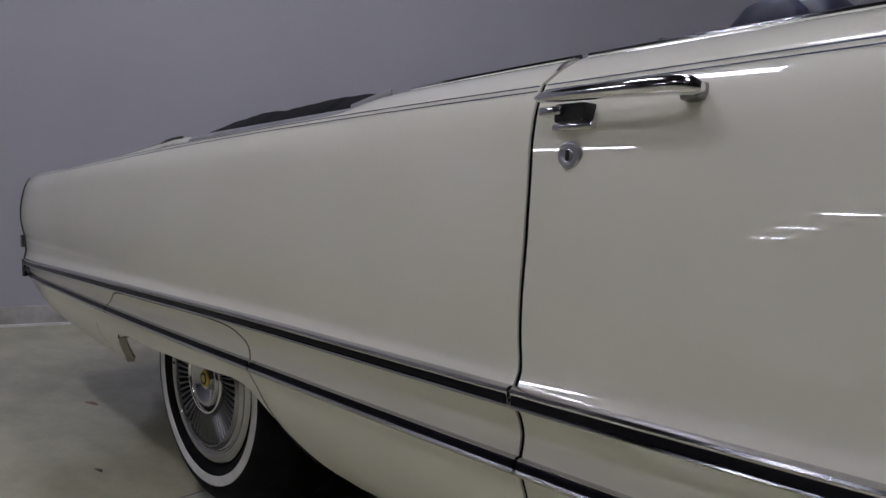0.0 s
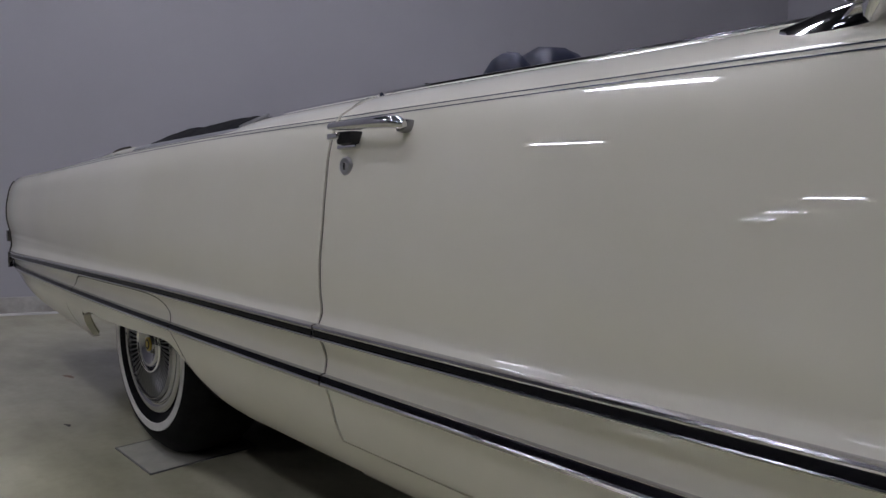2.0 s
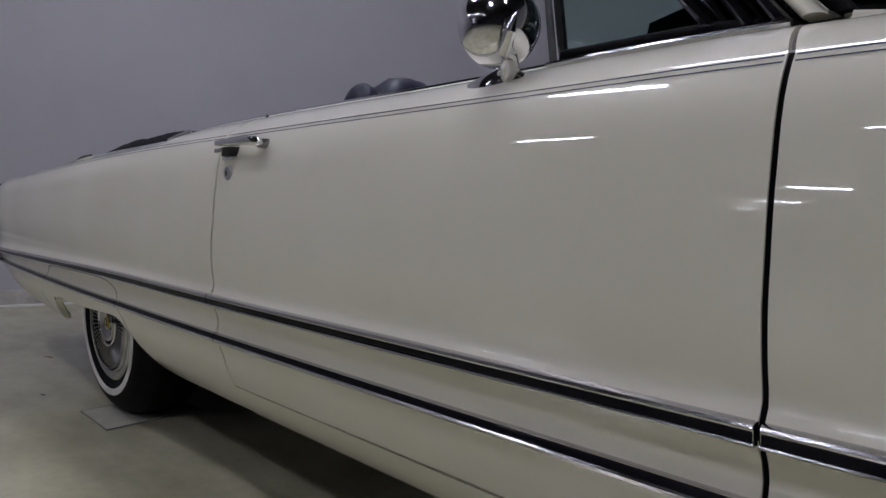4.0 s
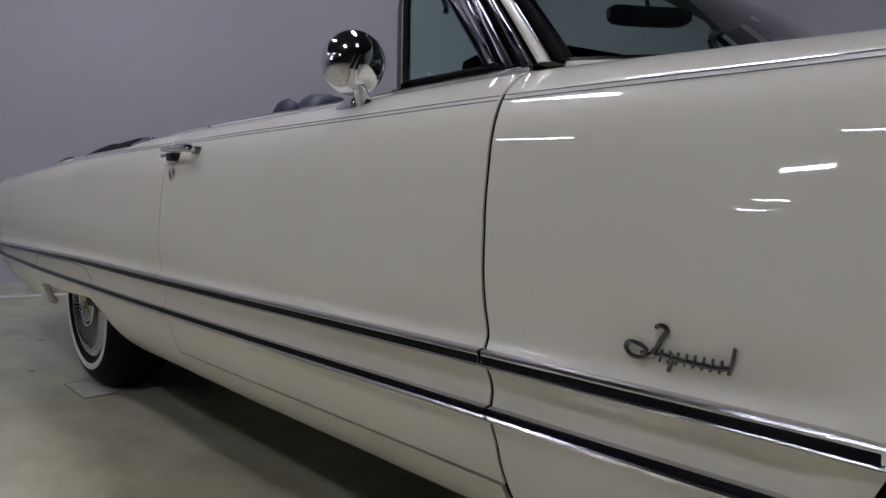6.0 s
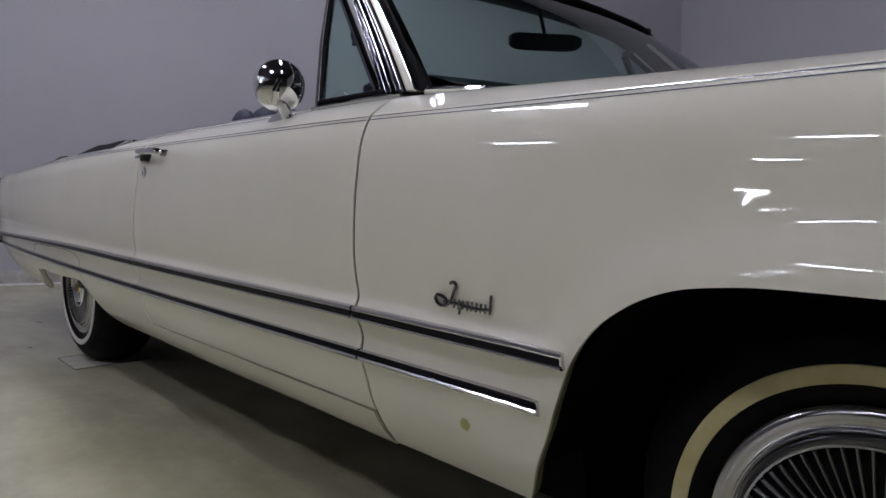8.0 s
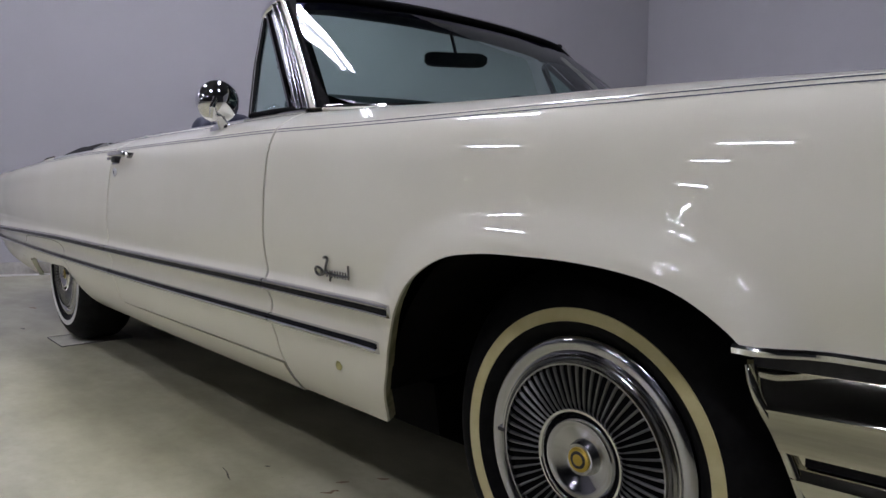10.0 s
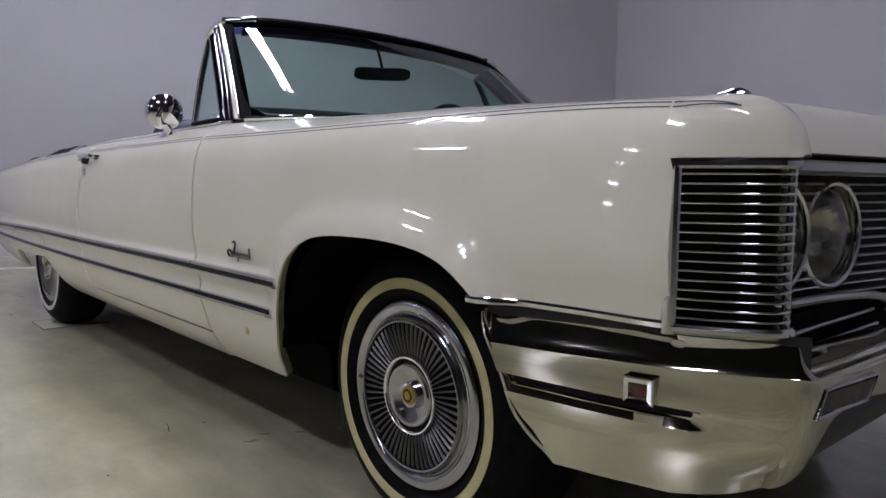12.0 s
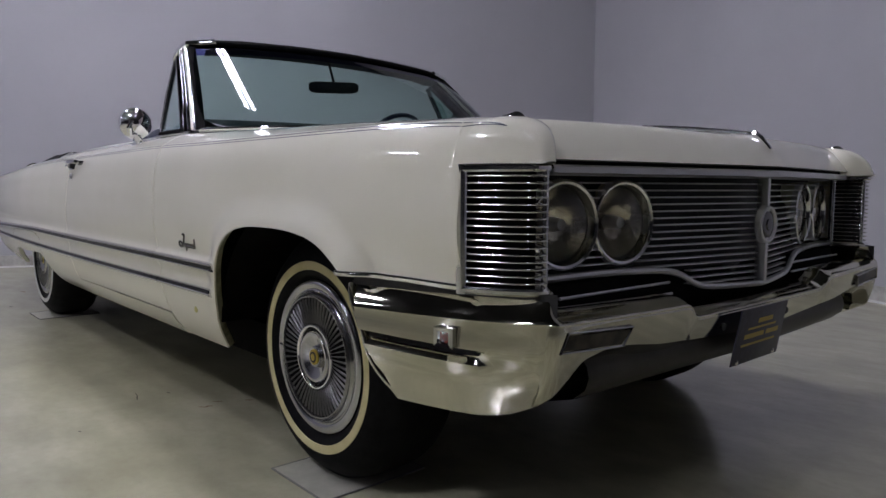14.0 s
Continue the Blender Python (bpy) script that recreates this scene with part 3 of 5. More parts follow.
def hood_z(x, y):
    base = BELT_Z(min(x, 0.66))
    a = min(abs(y) / 0.82, 1.0)
    fall = 0.030 * max(0.0, (x - 0.42) / 0.35) ** 2 * (1 - a * a)
    return base + 0.026 * (1 - a * a) + 0.008 * max(0.0, 1 - abs(y) / 0.16) ** 2 - 0.004 - fall


def hood():
    rows = []
    ys = [-0.828, -0.82, -0.80, -0.77, -0.74, -0.70] + [(-0.66 + 1.32 * k / 26) for k in range(27)] + [0.70, 0.74, 0.77, 0.80, 0.82, 0.828]
    for y in ys:
        xf = HOOD_FRONT(abs(y))
        r = []
        for k in range(30):
            x = -0.80 + (xf - 0.075 + 0.80) * k / 29
            r.append((x, y, hood_z(x, y)))
        z0 = hood_z(xf - 0.075, y)
        for k in range(1, 13):
            f = k / 12
            r.append((xf - 0.075 + 0.075 * f, y, z0 - (z0 - 0.864) * f ** 1.4))
        r.append((xf - 0.03, y, 0.861))
        rows.append(r)
    return grid(rows)


hood_ob = part("hood", hood(), PAINT, car)
# black strip instead of shade in the gap below the hood
part("hood_gap_strip", grid([[(HOOD_FRONT(abs(y)) - 0.022, y, z) for z in (0.845, 0.866)] for y in [-0.775 + 1.55 * k / 40 for k in range(41)]]), RUBBER, car, "black strip standing in for the shaded gap under the hood edge")
bm = grid([[(HOOD_FRONT(abs(y)) - dx, y, z) for dx, z in ((0.03, 0.854), (0.004, 0.854), (0.0, 0.850), (0.0, 0.838), (0.006, 0.835), (0.03, 0.835))] for y in [-0.775 + 1.55 * k / 40 for k in range(41)]], closed_v=True)
part("hood_lip_moulding", bm, DULL, car, "satin metal bar under the hood edge")
bm = grid([[(x, y, hood_z(x, 0) + h) for y, h in ((-0.006, -0.004), (-0.0045, 0.004), (0.0, 0.0065), (0.0045, 0.004), (0.006, -0.004))] for x in [0.44 + 0.34 * k / 16 for k in range(17)]])
part("hood_strip", bm, SATIN, hood_ob, "raised chrome spear on the hood's ridge")
nose = []
for k in range(10):
    f = k / 9 * 0.62
    nose.append((0.777 + 0.075 * f, 0.0, hood_z(0.777, 0) + 0.003 - (hood_z(0.777, 0) - 0.864) * f ** 1.4))
part("hood_ornament", tube(nose, 0.009, 8, lambda f: 1.0 - 0.4 * f), CHROME, hood_ob, "chrome drop ornament at the hood's tip")


NOSE_TOP = curve((0.64, 0.950), (0.70, 0.946), (0.745, 0.934), (0.775, 0.912), (0.795, 0.882), (0.803, 0.856))


def nose_row(x):
    yo = side_y(x, 0.85)
    zt = NOSE_TOP(x)
    low = 0.852
    h = zt - low
    yi = -0.788 - 0.050 * max(0.0, (x - 0.735) / 0.068) ** 1.5
    w = yi - yo
    r = [(yo, low)]
    for f, g in ((0.0, 0.25), (0.0, 0.5), (0.03, 0.68), (0.08, 0.80), (0.16, 0.89), (0.28, 0.955), (0.45, 0.99), (0.62, 1.0), (0.78, 0.985), (0.9, 0.94), (0.97, 0.86), (1.0, 0.72), (1.0, 0.4)):
        lean = 0.035 * g * (1 - f)
        r.append((yo + w * f + lean * (0.5 + 0.5 * min(1, h / 0.09)) * 0.6, low + h * g))
    r.append((yi, low))
    crease, belt = STRIPE_Z(x), BELT_Z(min(x, 0.66))
    base = [(side_y(x, z), z) for z in (low, 0.876, 0.900, crease)]
    base += [(side_y(x, crease) + BELT_IN * t, crease + (belt - crease) * (1 - (1 - t) ** 1.55)) for t in (0.10, 0.22, 0.36, 0.52, 0.70, 0.86, 1.0)]
    base += [(-0.800, belt), (-0.786, belt - 0.004), (-0.778, belt - 0.03), (-0.778, low)]
    t = min(1.0, (x - 0.648) / 0.10)
    t = t * t * (3 - 2 * t)
    return [(x, a[0] * (1 - t) + b[0] * t, a[1] * (1 - t) + b[1] * t) for a, b in zip(base, r)]


def fender_nose():
    bm = grid([nose_row(x) for x in (0.648, 0.651, 0.655, 0.660, 0.667, 0.675, 0.685, 0.70, 0.718, 0.735, 0.75, 0.762, 0.773, 0.782, 0.790, 0.797, 0.803)])
    bmesh.ops.holes_fill(bm, edges=[e for e in bm.edges if e.is_boundary and all(v.co.x > 0.80 for v in e.verts)], sides=0)
    return bm


both("fender_edge", flange(grid([[(x, side_y(x, z), z) for z in [0.612 + 0.240 * k / 24 for k in range(25)]] for x in (0.6495, 0.656, 0.662, 0.668)]), Vector((0, 0.012, 0))), PAINT, fender)


def nose_y(x, z):
    """The outer side of the fender's nose at x and z."""
    row = nose_row(x)
    for p, q in zip(row, row[1:]):
        if p[2] <= z <= q[2]:
            return p[1] + (q[1] - p[1]) * (z - p[2]) / max(1e-6, q[2] - p[2])
    return row[0][1]


nose, nose_left = both("fender_nose", fender_nose(), PAINT, car)
for line in ([(0.650, 0.9300), (0.670, 0.9305), (0.690, 0.9300), (0.712, 0.9275), (0.730, 0.922)], [(0.650, 0.9230), (0.670, 0.9245), (0.690, 0.9255), (0.712, 0.9250), (0.730, 0.922)]):
    bm = grid([[(x, nose_y(x, z + w) - 0.0014, z + w) for w in (-0.0009, 0.0009)] for x, z in smooth_path(line, 20)])
    other = mirrored(bm)
    part("pinstripe", bm, STRIPE, nose, "fine dark blue painted line", fix=False)
    part("pinstripe", other, STRIPE, nose_left, "fine dark blue painted line", fix=False)
orn = grid([[(0.655 + 0.06 * k / 14, -0.825 + w * math.sin(math.pi * min(1, 0.12 + k / 14 * 0.88)), 0.948 - 0.008 * k / 14 + h * (0.25 + 0.75 * math.sin(math.pi * (k / 14) ** 1.6))) for w, h in ((-0.008, -0.004), (-0.006, 0.006), (0.0, 0.013), (0.006, 0.006), (0.008, -0.004))] for k in range(15)])
both("fender_ornament", orn, CHROME, car, "small chrome sight on the fender top")


def deck():
    rows = []
    for k in range(36):
        x = -4.755 + (4.755 - 3.36) * k / 35
        e = shoulder(x, 1.0)
        r = []
        for j in range(21):
            s = -1 + 2 * j / 20
            r.append((x, -e.y * s, e.z + 0.035 * (1 - s * s) * min(1, (x + 4.80) / 0.3)))
        rows.append(r)
    return grid(rows)


part("trunk_lid", deck(), PAINT, car)


def cowl():
    rows = []
    for k in range(21):
        s = -1 + 2 * k / 20
        rows.append([(x, 0.83 * s, BELT_Z(x) + 0.024 * (1 - s * s) - 0.003) for x in (-1.02, -0.95, -0.88, -0.80, -0.74)])
    return grid(rows)


part("cowl_panel", cowl(), PAINT, car)

# folded top in its well, with a bright rim
def rim_z(x):
    return 0.937 + 0.016 * (x + 3.20) / 0.66


def boot():
    rows = []
    for k in range(41):
        x = -3.225 + 0.605 * k / 40
        r = []
        for j in range(33):
            s = -1 + 2 * j / 32
            lump = 0.006 * noise.noise(Vector((x * 9, s * 7, 1.3))) + 0.004 * noise.noise(Vector((x * 22, s * 16, 4.0)))
            high = BELT_Z(x) + 0.006 + 0.010 * math.sin(math.pi * min(1.0, k / 45)) + lump
            low = rim_z(x) + 0.003
            r.append((x, 0.868 * s, low + (high - low) * min(1.0, (1 - abs(s)) / 0.05)))
        rows.append(r)
    return flange(grid(rows), Vector((0, 0, -0.06)))


part("folded_top", boot(), FABRIC, car, "folded black fabric top lying in its well")
rows = []
for k in range(37):
    f = k / 36
    x = -3.245 + 0.635 * f
    z = rim_z(x)
    rows.append([(x + h * 0.9, y, z + h) for y, h in ((-0.850, -0.020), (-0.850, 0.004), (-0.862, 0.007), (-0.874, 0.005), (-0.884, -0.001), (-0.889, -0.007), (-0.889, -0.022))])
bm = grid(rows, closed_v=True)
bmesh.ops.holes_fill(bm, edges=[e for e in bm.edges if e.is_boundary], sides=0)
both("top_well_moulding", bm, RIM, car, "broad grey metal rim round the folded top")
both("top_well_end", tube([(-2.61, -0.876, 0.956), (-2.58, -0.862, 0.967), (-2.545, -0.840, 0.982)], 0.006), RIM, car, "grey metal end of the rim")
both("belt_moulding", tube([(x, shoulder(x, 1.0).y + 0.006, BELT_Z(x) + 0.004) for x in [-2.53 + 0.35 * k / 16 for k in range(17)]], 0.0055), CHROME, quarter, "thin chrome belt strip")
both("belt_moulding", tube([(x, shoulder(x, 1.0).y + 0.006, BELT_Z(x) + 0.004) for x in [-2.165 + 0.88 * k / 30 for k in range(31)]], 0.0055), CHROME, door, "thin chrome belt strip")
both("belt_seal", tube([(x, shoulder(x, 1.0).y - 0.004, BELT_Z(x) + 0.004) for x in [-1.29 + 0.36 * k / 14 for k in range(15)]], 0.005), POLISHED, door, "thin bright strip at the foot of the vent window")
bm = tube([(-2.067, -0.785, 0.990), (-2.067, -0.785, 1.002), (-2.067, -0.785, 1.008)], 0.008, 10)
part("lock_knob", bm, CHROME, door, "small chrome lock knob")


# inner tub: sills, door linings, floor, dash, seats
def inner_wall(x0, x1, y):
    return grid([[(x, y, z) for z in (0.30, 0.6, 0.94, BELT_Z(x) - 0.002)] + [(x, shoulder(x, 1.0).y - 0.0, BELT_Z(x) - 0.001)] for x in [x0 + (x1 - x0) * k / 20 for k in range(21)]])


both("door_lining", inner_wall(-2.70, -0.95, -0.775), VINYL, car, "navy vinyl inner lining")


def belly(x0, x1, w, low=0.120):
    """A stretch of the underbody: wide above, drawn in below."""
    # hung lower than a true underbody, so the floor beneath stays dark
    sec = [(-w, 0.345), (-w + 0.02, 0.215), (-w + 0.20, low), (w - 0.20, low), (w - 0.02, 0.215), (w, 0.345)]
    bm = grid([[(x, y, z) for y, z in sec] for x in (x0, (x0 + x1) / 2, x1)], closed_v=True)
    bmesh.ops.holes_fill(bm, edges=[e for e in bm.edges if e.is_boundary], sides=0)
    return bm


part("underbody", belly(-2.64, -0.50, 0.76), UNDER, car, "dark underbody with undercoating, hung low to block light")
part("rear_underbody", belly(-4.62, -2.645, 0.54), UNDER, car, "dark underbody with undercoating, hung low to block light")
part("front_underbody", belly(-0.495, 0.34, 0.54, 0.19), UNDER, car, "dark underbody with undercoating, hung low to block light")
bm = bmesh.new()
box(bm, (-2.855, -0.775, 0.350), (-2.60, 0.775, 0.372), 0.004)
part("cabin_floor", bm, UNDER, car, "dark floor behind the seats")
bm = bmesh.new()
box(bm, (-3.40, -0.545, 0.350), (-2.860, 0.545, 0.372), 0.004)
part("rear_floor", bm, UNDER, car)
for y in (-0.665, 0.665):
    bm = bmesh.new()
    box(bm, (-2.858, y - 0.112, 0.375), (-2.830, y + 0.112, 0.93), 0.004)
    part("wheel_house", bm, UNDER, car)
bm = bmesh.new()
box(bm, (-3.45, -0.775, 0.34), (-3.40, 0.775, 0.93))
part("rear_bulkhead", bm, UNDER, car)
bm = bmesh.new()
box(bm, (-0.84, -0.775, 0.34), (-0.80, 0.775, 0.965))
part("firewall", bm, UNDER, car)


def wheel_well(x, low_z):
    bm = bmesh.new()
    rows = []
    for k in range(25):
        a = math.pi * (0.02 + 0.96 * k / 24)
        rows.append([(x + 0.43 * math.cos(a), y, 0.36 + min(0.36, 0.40 * math.sin(a)) if math.sin(a) > 0 else 0.36 + 0.40 * math.sin(a)) for y in (-0.945 if x > -1 else -0.925, -0.75, -0.56)])
    bm = grid(rows)
    cap = [v for v in bm.verts if abs(v.co.y + 0.56) < 1e-4]
    bmesh.ops.contextual_create(bm, geom=[e for e in bm.edges if e.is_boundary and all(v in cap for v in e.verts)])
    return bm


def liner(x0, x1):
    bm = bmesh.new()
    box(bm, (x0, -0.57, 0.20), (x1, -0.55, 0.66), 0.004)
    return bm


both("wheel_liner", liner(-0.52, 0.33), UNDER, car)
both("wheel_liner", liner(-3.75, -2.66), UNDER, car)
both("wheel_well", wheel_well(0.0, 0.3), UNDER, car)
both("wheel_well", wheel_well(-3.226, 0.3), UNDER, car)


def dashboard():
    rows = []
    for k in range(31):
        s = -1 + 2 * k / 30
        xf = -0.86 - 0.02 * s * s
        rows.append([(xf + 0.06, 0.77 * s, 1.022 + 0.012 * (1 - s * s)), (xf - 0.06, 0.77 * s, 1.056 + 0.012 * (1 - s * s)), (xf - 0.20, 0.77 * s, 1.068 + 0.012 * (1 - s * s)), (xf - 0.27, 0.77 * s, 1.052), (xf - 0.29, 0.77 * s, 0.97), (xf - 0.27, 0.77 * s, 0.80), (xf - 0.05, 0.77 * s, 0.75)])
    return grid(rows)


part("dashboard", dashboard(), DASH, car, "dark teal padded dashboard")
wheel_ring = []
for k in range(49):
    a = 2 * math.pi * k / 48
    c = Vector((-1.43, 0.50, 1.0))
    wheel_ring.append(c + Vector((0.40 * 0.205 * math.sin(a), 0.205 * math.cos(a), 0.92 * 0.205 * math.sin(a))))
part("steering_wheel", tube(wheel_ring, 0.012), VINYL, car, "thin-rimmed dark steering wheel")


def seat_back(y0, y1, x0, top, deep=1.0, dome=0.05, power=5):
    rows = []
    n = 14
    for k in range(n + 1):
        s = -1 + 2 * k / n
        e = (1 - abs(s) ** power) ** 0.5 if abs(s) < 1 else 0.0
        y = (y0 + y1) / 2 + (y1 - y0) / 2 * s
        groove = 0.010 * abs(math.sin(s * math.pi * 2.5))
        h = top - dome + dome * e - groove * 0.3
        rows.append([(x0 + dx * deep, y, z) for dx, z in ((0.13, 0.50), (0.10, h - 0.20), (0.085, h - 0.06), (0.065, h - 0.025), (0.035, h - 0.006), (-0.01, h), (-0.05, h - 0.008), (-0.085, h - 0.03), (-0.105, h - 0.07), (-0.11, h - 0.2), (-0.07, 0.50))])
    bm = grid(rows, closed_v=True)
    bmesh.ops.holes_fill(bm, edges=[e for e in bm.edges if e.is_boundary], sides=0)
    return bm


both("seat_back", seat_back(-0.72, -0.10, -1.99, 0.985), VINYL, car, "navy vinyl front seat back")
both("head_rest", seat_back(-0.645, -0.44, -1.962, 1.096, 0.7, 0.09, 2.6), VINYL, car, "padded navy vinyl head rest")
both("head_rest_bolster", seat_back(-0.70, -0.625, -1.975, 1.072, 0.62, 0.075, 2.2), VINYL, car, "rounded navy side pad of the head rest")
bm = bmesh.new()
box(bm, (-2.95, -0.72, 0.45), (-2.72, 0.72, 0.93), 0.05)
part("rear_seat_back", bm, VINYL, car, "navy vinyl rear seat back")
bm = bmesh.new()
box(bm, (-2.0, -0.72, 0.36), (-1.45, 0.72, 0.55), 0.05)
part("seat_cushion", bm, VINYL, car, "navy vinyl bench cushion")

# ---- windscreen ----
WS_BOTTOM = [Vector((-0.884, -0.817, 1.010)), Vector((-0.80, -0.70, 1.017)), Vector((-0.69, -0.42, 1.030)), Vector((-0.655, 0, 1.034))]
WS_TOP = [Vector((-1.255, -0.695, 1.376)), Vector((-1.222, -0.60, 1.388)), Vector((-1.20, -0.33, 1.405)), Vector((-1.193, 0, 1.411))]


def edge_curve(pts):
    full = pts + [Vector((p.x, -p.y, p.z)) for p in reversed(pts[:-1])]
    d = [0.0]
    for a, b in zip(full, full[1:]):
        d.append(d[-1] + (b - a).length)
    fs = [curve(*[(q / d[-1], p[i]) for q, p in zip(d, full)]) for i in range(3)]
    return lambda t: Vector([f(t) for f in fs])


WB, WT = edge_curve(WS_BOTTOM), edge_curve(WS_TOP)


def screen_point(t, h):
    p = WB(t).lerp(WT(t), h)
    return p + Vector((0.020 * math.sin(math.pi * h), 0, 0.011 * math.sin(math.pi * h)))


frame_ob = part("windscreen_frame", tube([WT(k / 48) + Vector((-0.004, 0, 0.004)) for k in range(49)], 0.014, 10), RUBBER, car, "dark header rail over the windscreen")
part("windscreen", facing(grid([[screen_point(k / 48, h / 16 * 0.86) for h in range(17)] for k in range(49)]), (0.8, 0, 0.6)), GLASS, frame_ob, "green tinted curved windscreen", fix=False)
part("shade_band", facing(grid([[screen_point(k / 48, 0.86 + h / 4 * 0.14) for h in range(5)] for k in range(49)]), (0.8, 0, 0.6)), BAND, frame_ob, "blue shade band across the glass", fix=False)
part("header_trim", tube([WT(k / 48) + Vector((-0.01, 0, 0.019)) for k in range(49)], 0.005, 8), CHROME, frame_ob, "thin chrome edge of the header")
for side in (1, -1):
    p = WT(0.0)
    corner = [WT(0.03) + Vector((-0.004, 0, 0.010)), p + Vector((-0.006, -0.004, 0.010)), p + Vector((-0.05, -0.006, 0.004)), p + Vector((-0.10, -0.006, -0.012)), p + Vector((-0.135, -0.004, -0.030))]
    corner.insert(0, WT(0.075) + Vector((-0.004, 0, 0.012)))
    part("header_corner", tube([Vector((q.x, q.y * side, q.z)) for q in corner], 0.0155, 10), CHROME, frame_ob, "chrome corner cap of the windscreen frame")
part("lower_trim", tube([WB(k / 48) + Vector((0.008, 0, 0.0)) for k in range(49)], 0.008, 8), CHROME, frame_ob, "chrome strip at the foot of the glass")


def header_pad():
    rows = []
    for k in range(41):
        t = 0.075 + 0.88 * k / 40
        p = WT(t)
        rows.append([p + Vector((-0.012, 0, 0.014)), p + Vector((0.0, 0, -0.012)), p + Vector((-0.045, 0, -0.036)), p + Vector((-0.12, 0, -0.026)), p + Vector((-0.10, 0, 0.0)), p + Vector((-0.07, 0, 0.012))])
    return grid(rows, closed_v=True)


part("header_pad", header_pad(), VINYL, frame_ob, "padded navy header inside the glass")

def pillar(side):
    p0, p1 = WB(0.0), WT(0.0)
    def strip(da, db, out, mat, name, label):
        rows = []
        for k in range(17):
            h = k / 16
            p = p0.lerp(p1, h) + Vector((0.008 * math.sin(math.pi * h), 0, 0.0))
            sh = 1 - 0.28 * h
            back = Vector((-1, 0.06, 0))
            a, b = p + back * da * sh, p + back * db * sh
            o = Vector((0, -1, 0.12)) * out
            q = [a + Vector((0, 0.02, 0))] + [a.lerp(b, f) + o * (0.35 + 0.65 * math.sin(math.pi * f) ** 0.6) for f in (0.0, 0.08, 0.2, 0.35, 0.5, 0.65, 0.8, 0.92, 1.0)] + [b + Vector((0, 0.02, 0))]
            rows.append([Vector((v.x, v.y * side, v.z)) for v in q])
        bm = grid(rows, closed_v=True)
        bmesh.ops.holes_fill(bm, edges=[e for e in bm.edges if e.is_boundary], sides=0)
        part(name, bm, mat, frame_ob, label)
    strip(-0.020, 0.004, 0.008, RUBBER, "pillar_seal", "black rubber seal of the glass")
    strip(0.004, 0.011, 0.014, CHROME, "pillar_trim", "bright chrome pillar trim")
    strip(0.011, 0.040, 0.018, PAINT, "pillar_panel", "narrow cream painted pillar")
    strip(0.040, 0.047, 0.008, RUBBER, "pillar_channel", "dark window channel")
    strip(0.047, 0.076, 0.020, DARKENED_CHROME, "pillar_trim", "chrome pillar trim, darkened for the dark hall it mirrors")
    strip(0.076, 0.083, 0.010, RUBBER, "pillar_channel", "dark window channel")
    strip(0.083, 0.112, 0.022, DARKENED_CHROME, "pillar_trim", "chrome pillar trim, darkened for the dark hall it mirrors")
    strip(0.112, 0.136, 0.014, DARKENED_CHROME, "pillar_channel", "bright window channel")


pillar(1)
pillar(-1)


# vent windows
def vent(side):
    a, b, c = Vector((-1.031, -0.818, 1.020)), Vector((-1.268, -0.814, 1.017)), Vector((-1.383, -0.698, 1.345))
    d = Vector((-1.363, -0.702, 1.347))
    pts = [Vector((p.x, p.y * side, p.z)) for p in (a, b, c, d)]
    bm = bmesh.new()
    bm.faces.new([bm.verts.new(p) for p in pts])
    pane = part("vent_window", facing(bm, (0, -1, 0)), GLASS, door if side > 0 else door_left, "small tinted triangular vent window", fix=False)
    loop = pts + [pts[0]]
    part("vent_frame", tube([loop[1] + Vector((0, 0, -0.02)), loop[1].lerp(loop[2], 0.5) + Vector((-0.008, 0, 0)), loop[2]], 0.010, 10), CHROME, pane, "chrome upright of the vent window")
    part("vent_frame", tube([loop[1] + Vector((-0.016, 0, -0.02)), loop[1].lerp(loop[2], 0.5) + Vector((-0.024, 0, 0)), loop[2] + Vector((-0.012, 0, 0))], 0.008, 8), SEAL, pane)
    part("vent_frame", tube([loop[0], loop[0].lerp(loop[3], 0.5), loop[3]], 0.010, 8), DARKENED_CHROME, pane)
    # metal sill drawn black, the dark reflection put into its colour
    part("vent_sill", tube([loop[0] + Vector((0.06, 0, -0.012)), loop[0] + Vector((0, 0, -0.006)), loop[1] + Vector((0, 0, -0.004))], 0.012, 10), RUBBER, pane)
    q = loop[0].lerp(loop[3], 0.52)
    part("vent_latch", tube([q + Vector((-0.02, 0.010 * side, 0.02)), q + Vector((-0.022, 0.014 * side, -0.005)), q + Vector((-0.02, 0.012 * side, -0.03))], 0.009, 10, lambda f: 0.7 + 0.5 * math.sin(math.pi * f)), CHROME, pane, "small chrome latch")


vent(1)
vent(-1)

# inside mirror
bm = grid([[(-1.20 + dx + 0.012 * abs(s) ** 3, -0.03 + 0.115 * s, 1.268 + 0.86 * dz * (1 - 0.5 * abs(s) ** 10)) for dx, dz in ((0.012, 0.0), (0.010, 0.026), (0.0, 0.031), (-0.014, 0.029), (-0.014, -0.029), (0.0, -0.031), (0.010, -0.026))] for s in [-1 + 2 * k / 20 for k in range(21)]], closed_v=True)
bmesh.ops.holes_fill(bm, edges=[e for e in bm.edges if e.is_boundary], sides=0)
bmesh.ops.rotate(bm, cent=(-1.21, -0.03, 1.268), matrix=Matrix.Rotation(radians(-32), 3, "Z"), verts=bm.verts)
inside = part("inside_mirror", bm, SEAL, car, "black-backed inside mirror on a stalk")
part("mirror_stalk", tube([(-1.20, -0.035, 1.29), (-1.207, -0.045, 1.34), (-1.222, -0.052, 1.395)], 0.006), SEAL, inside)


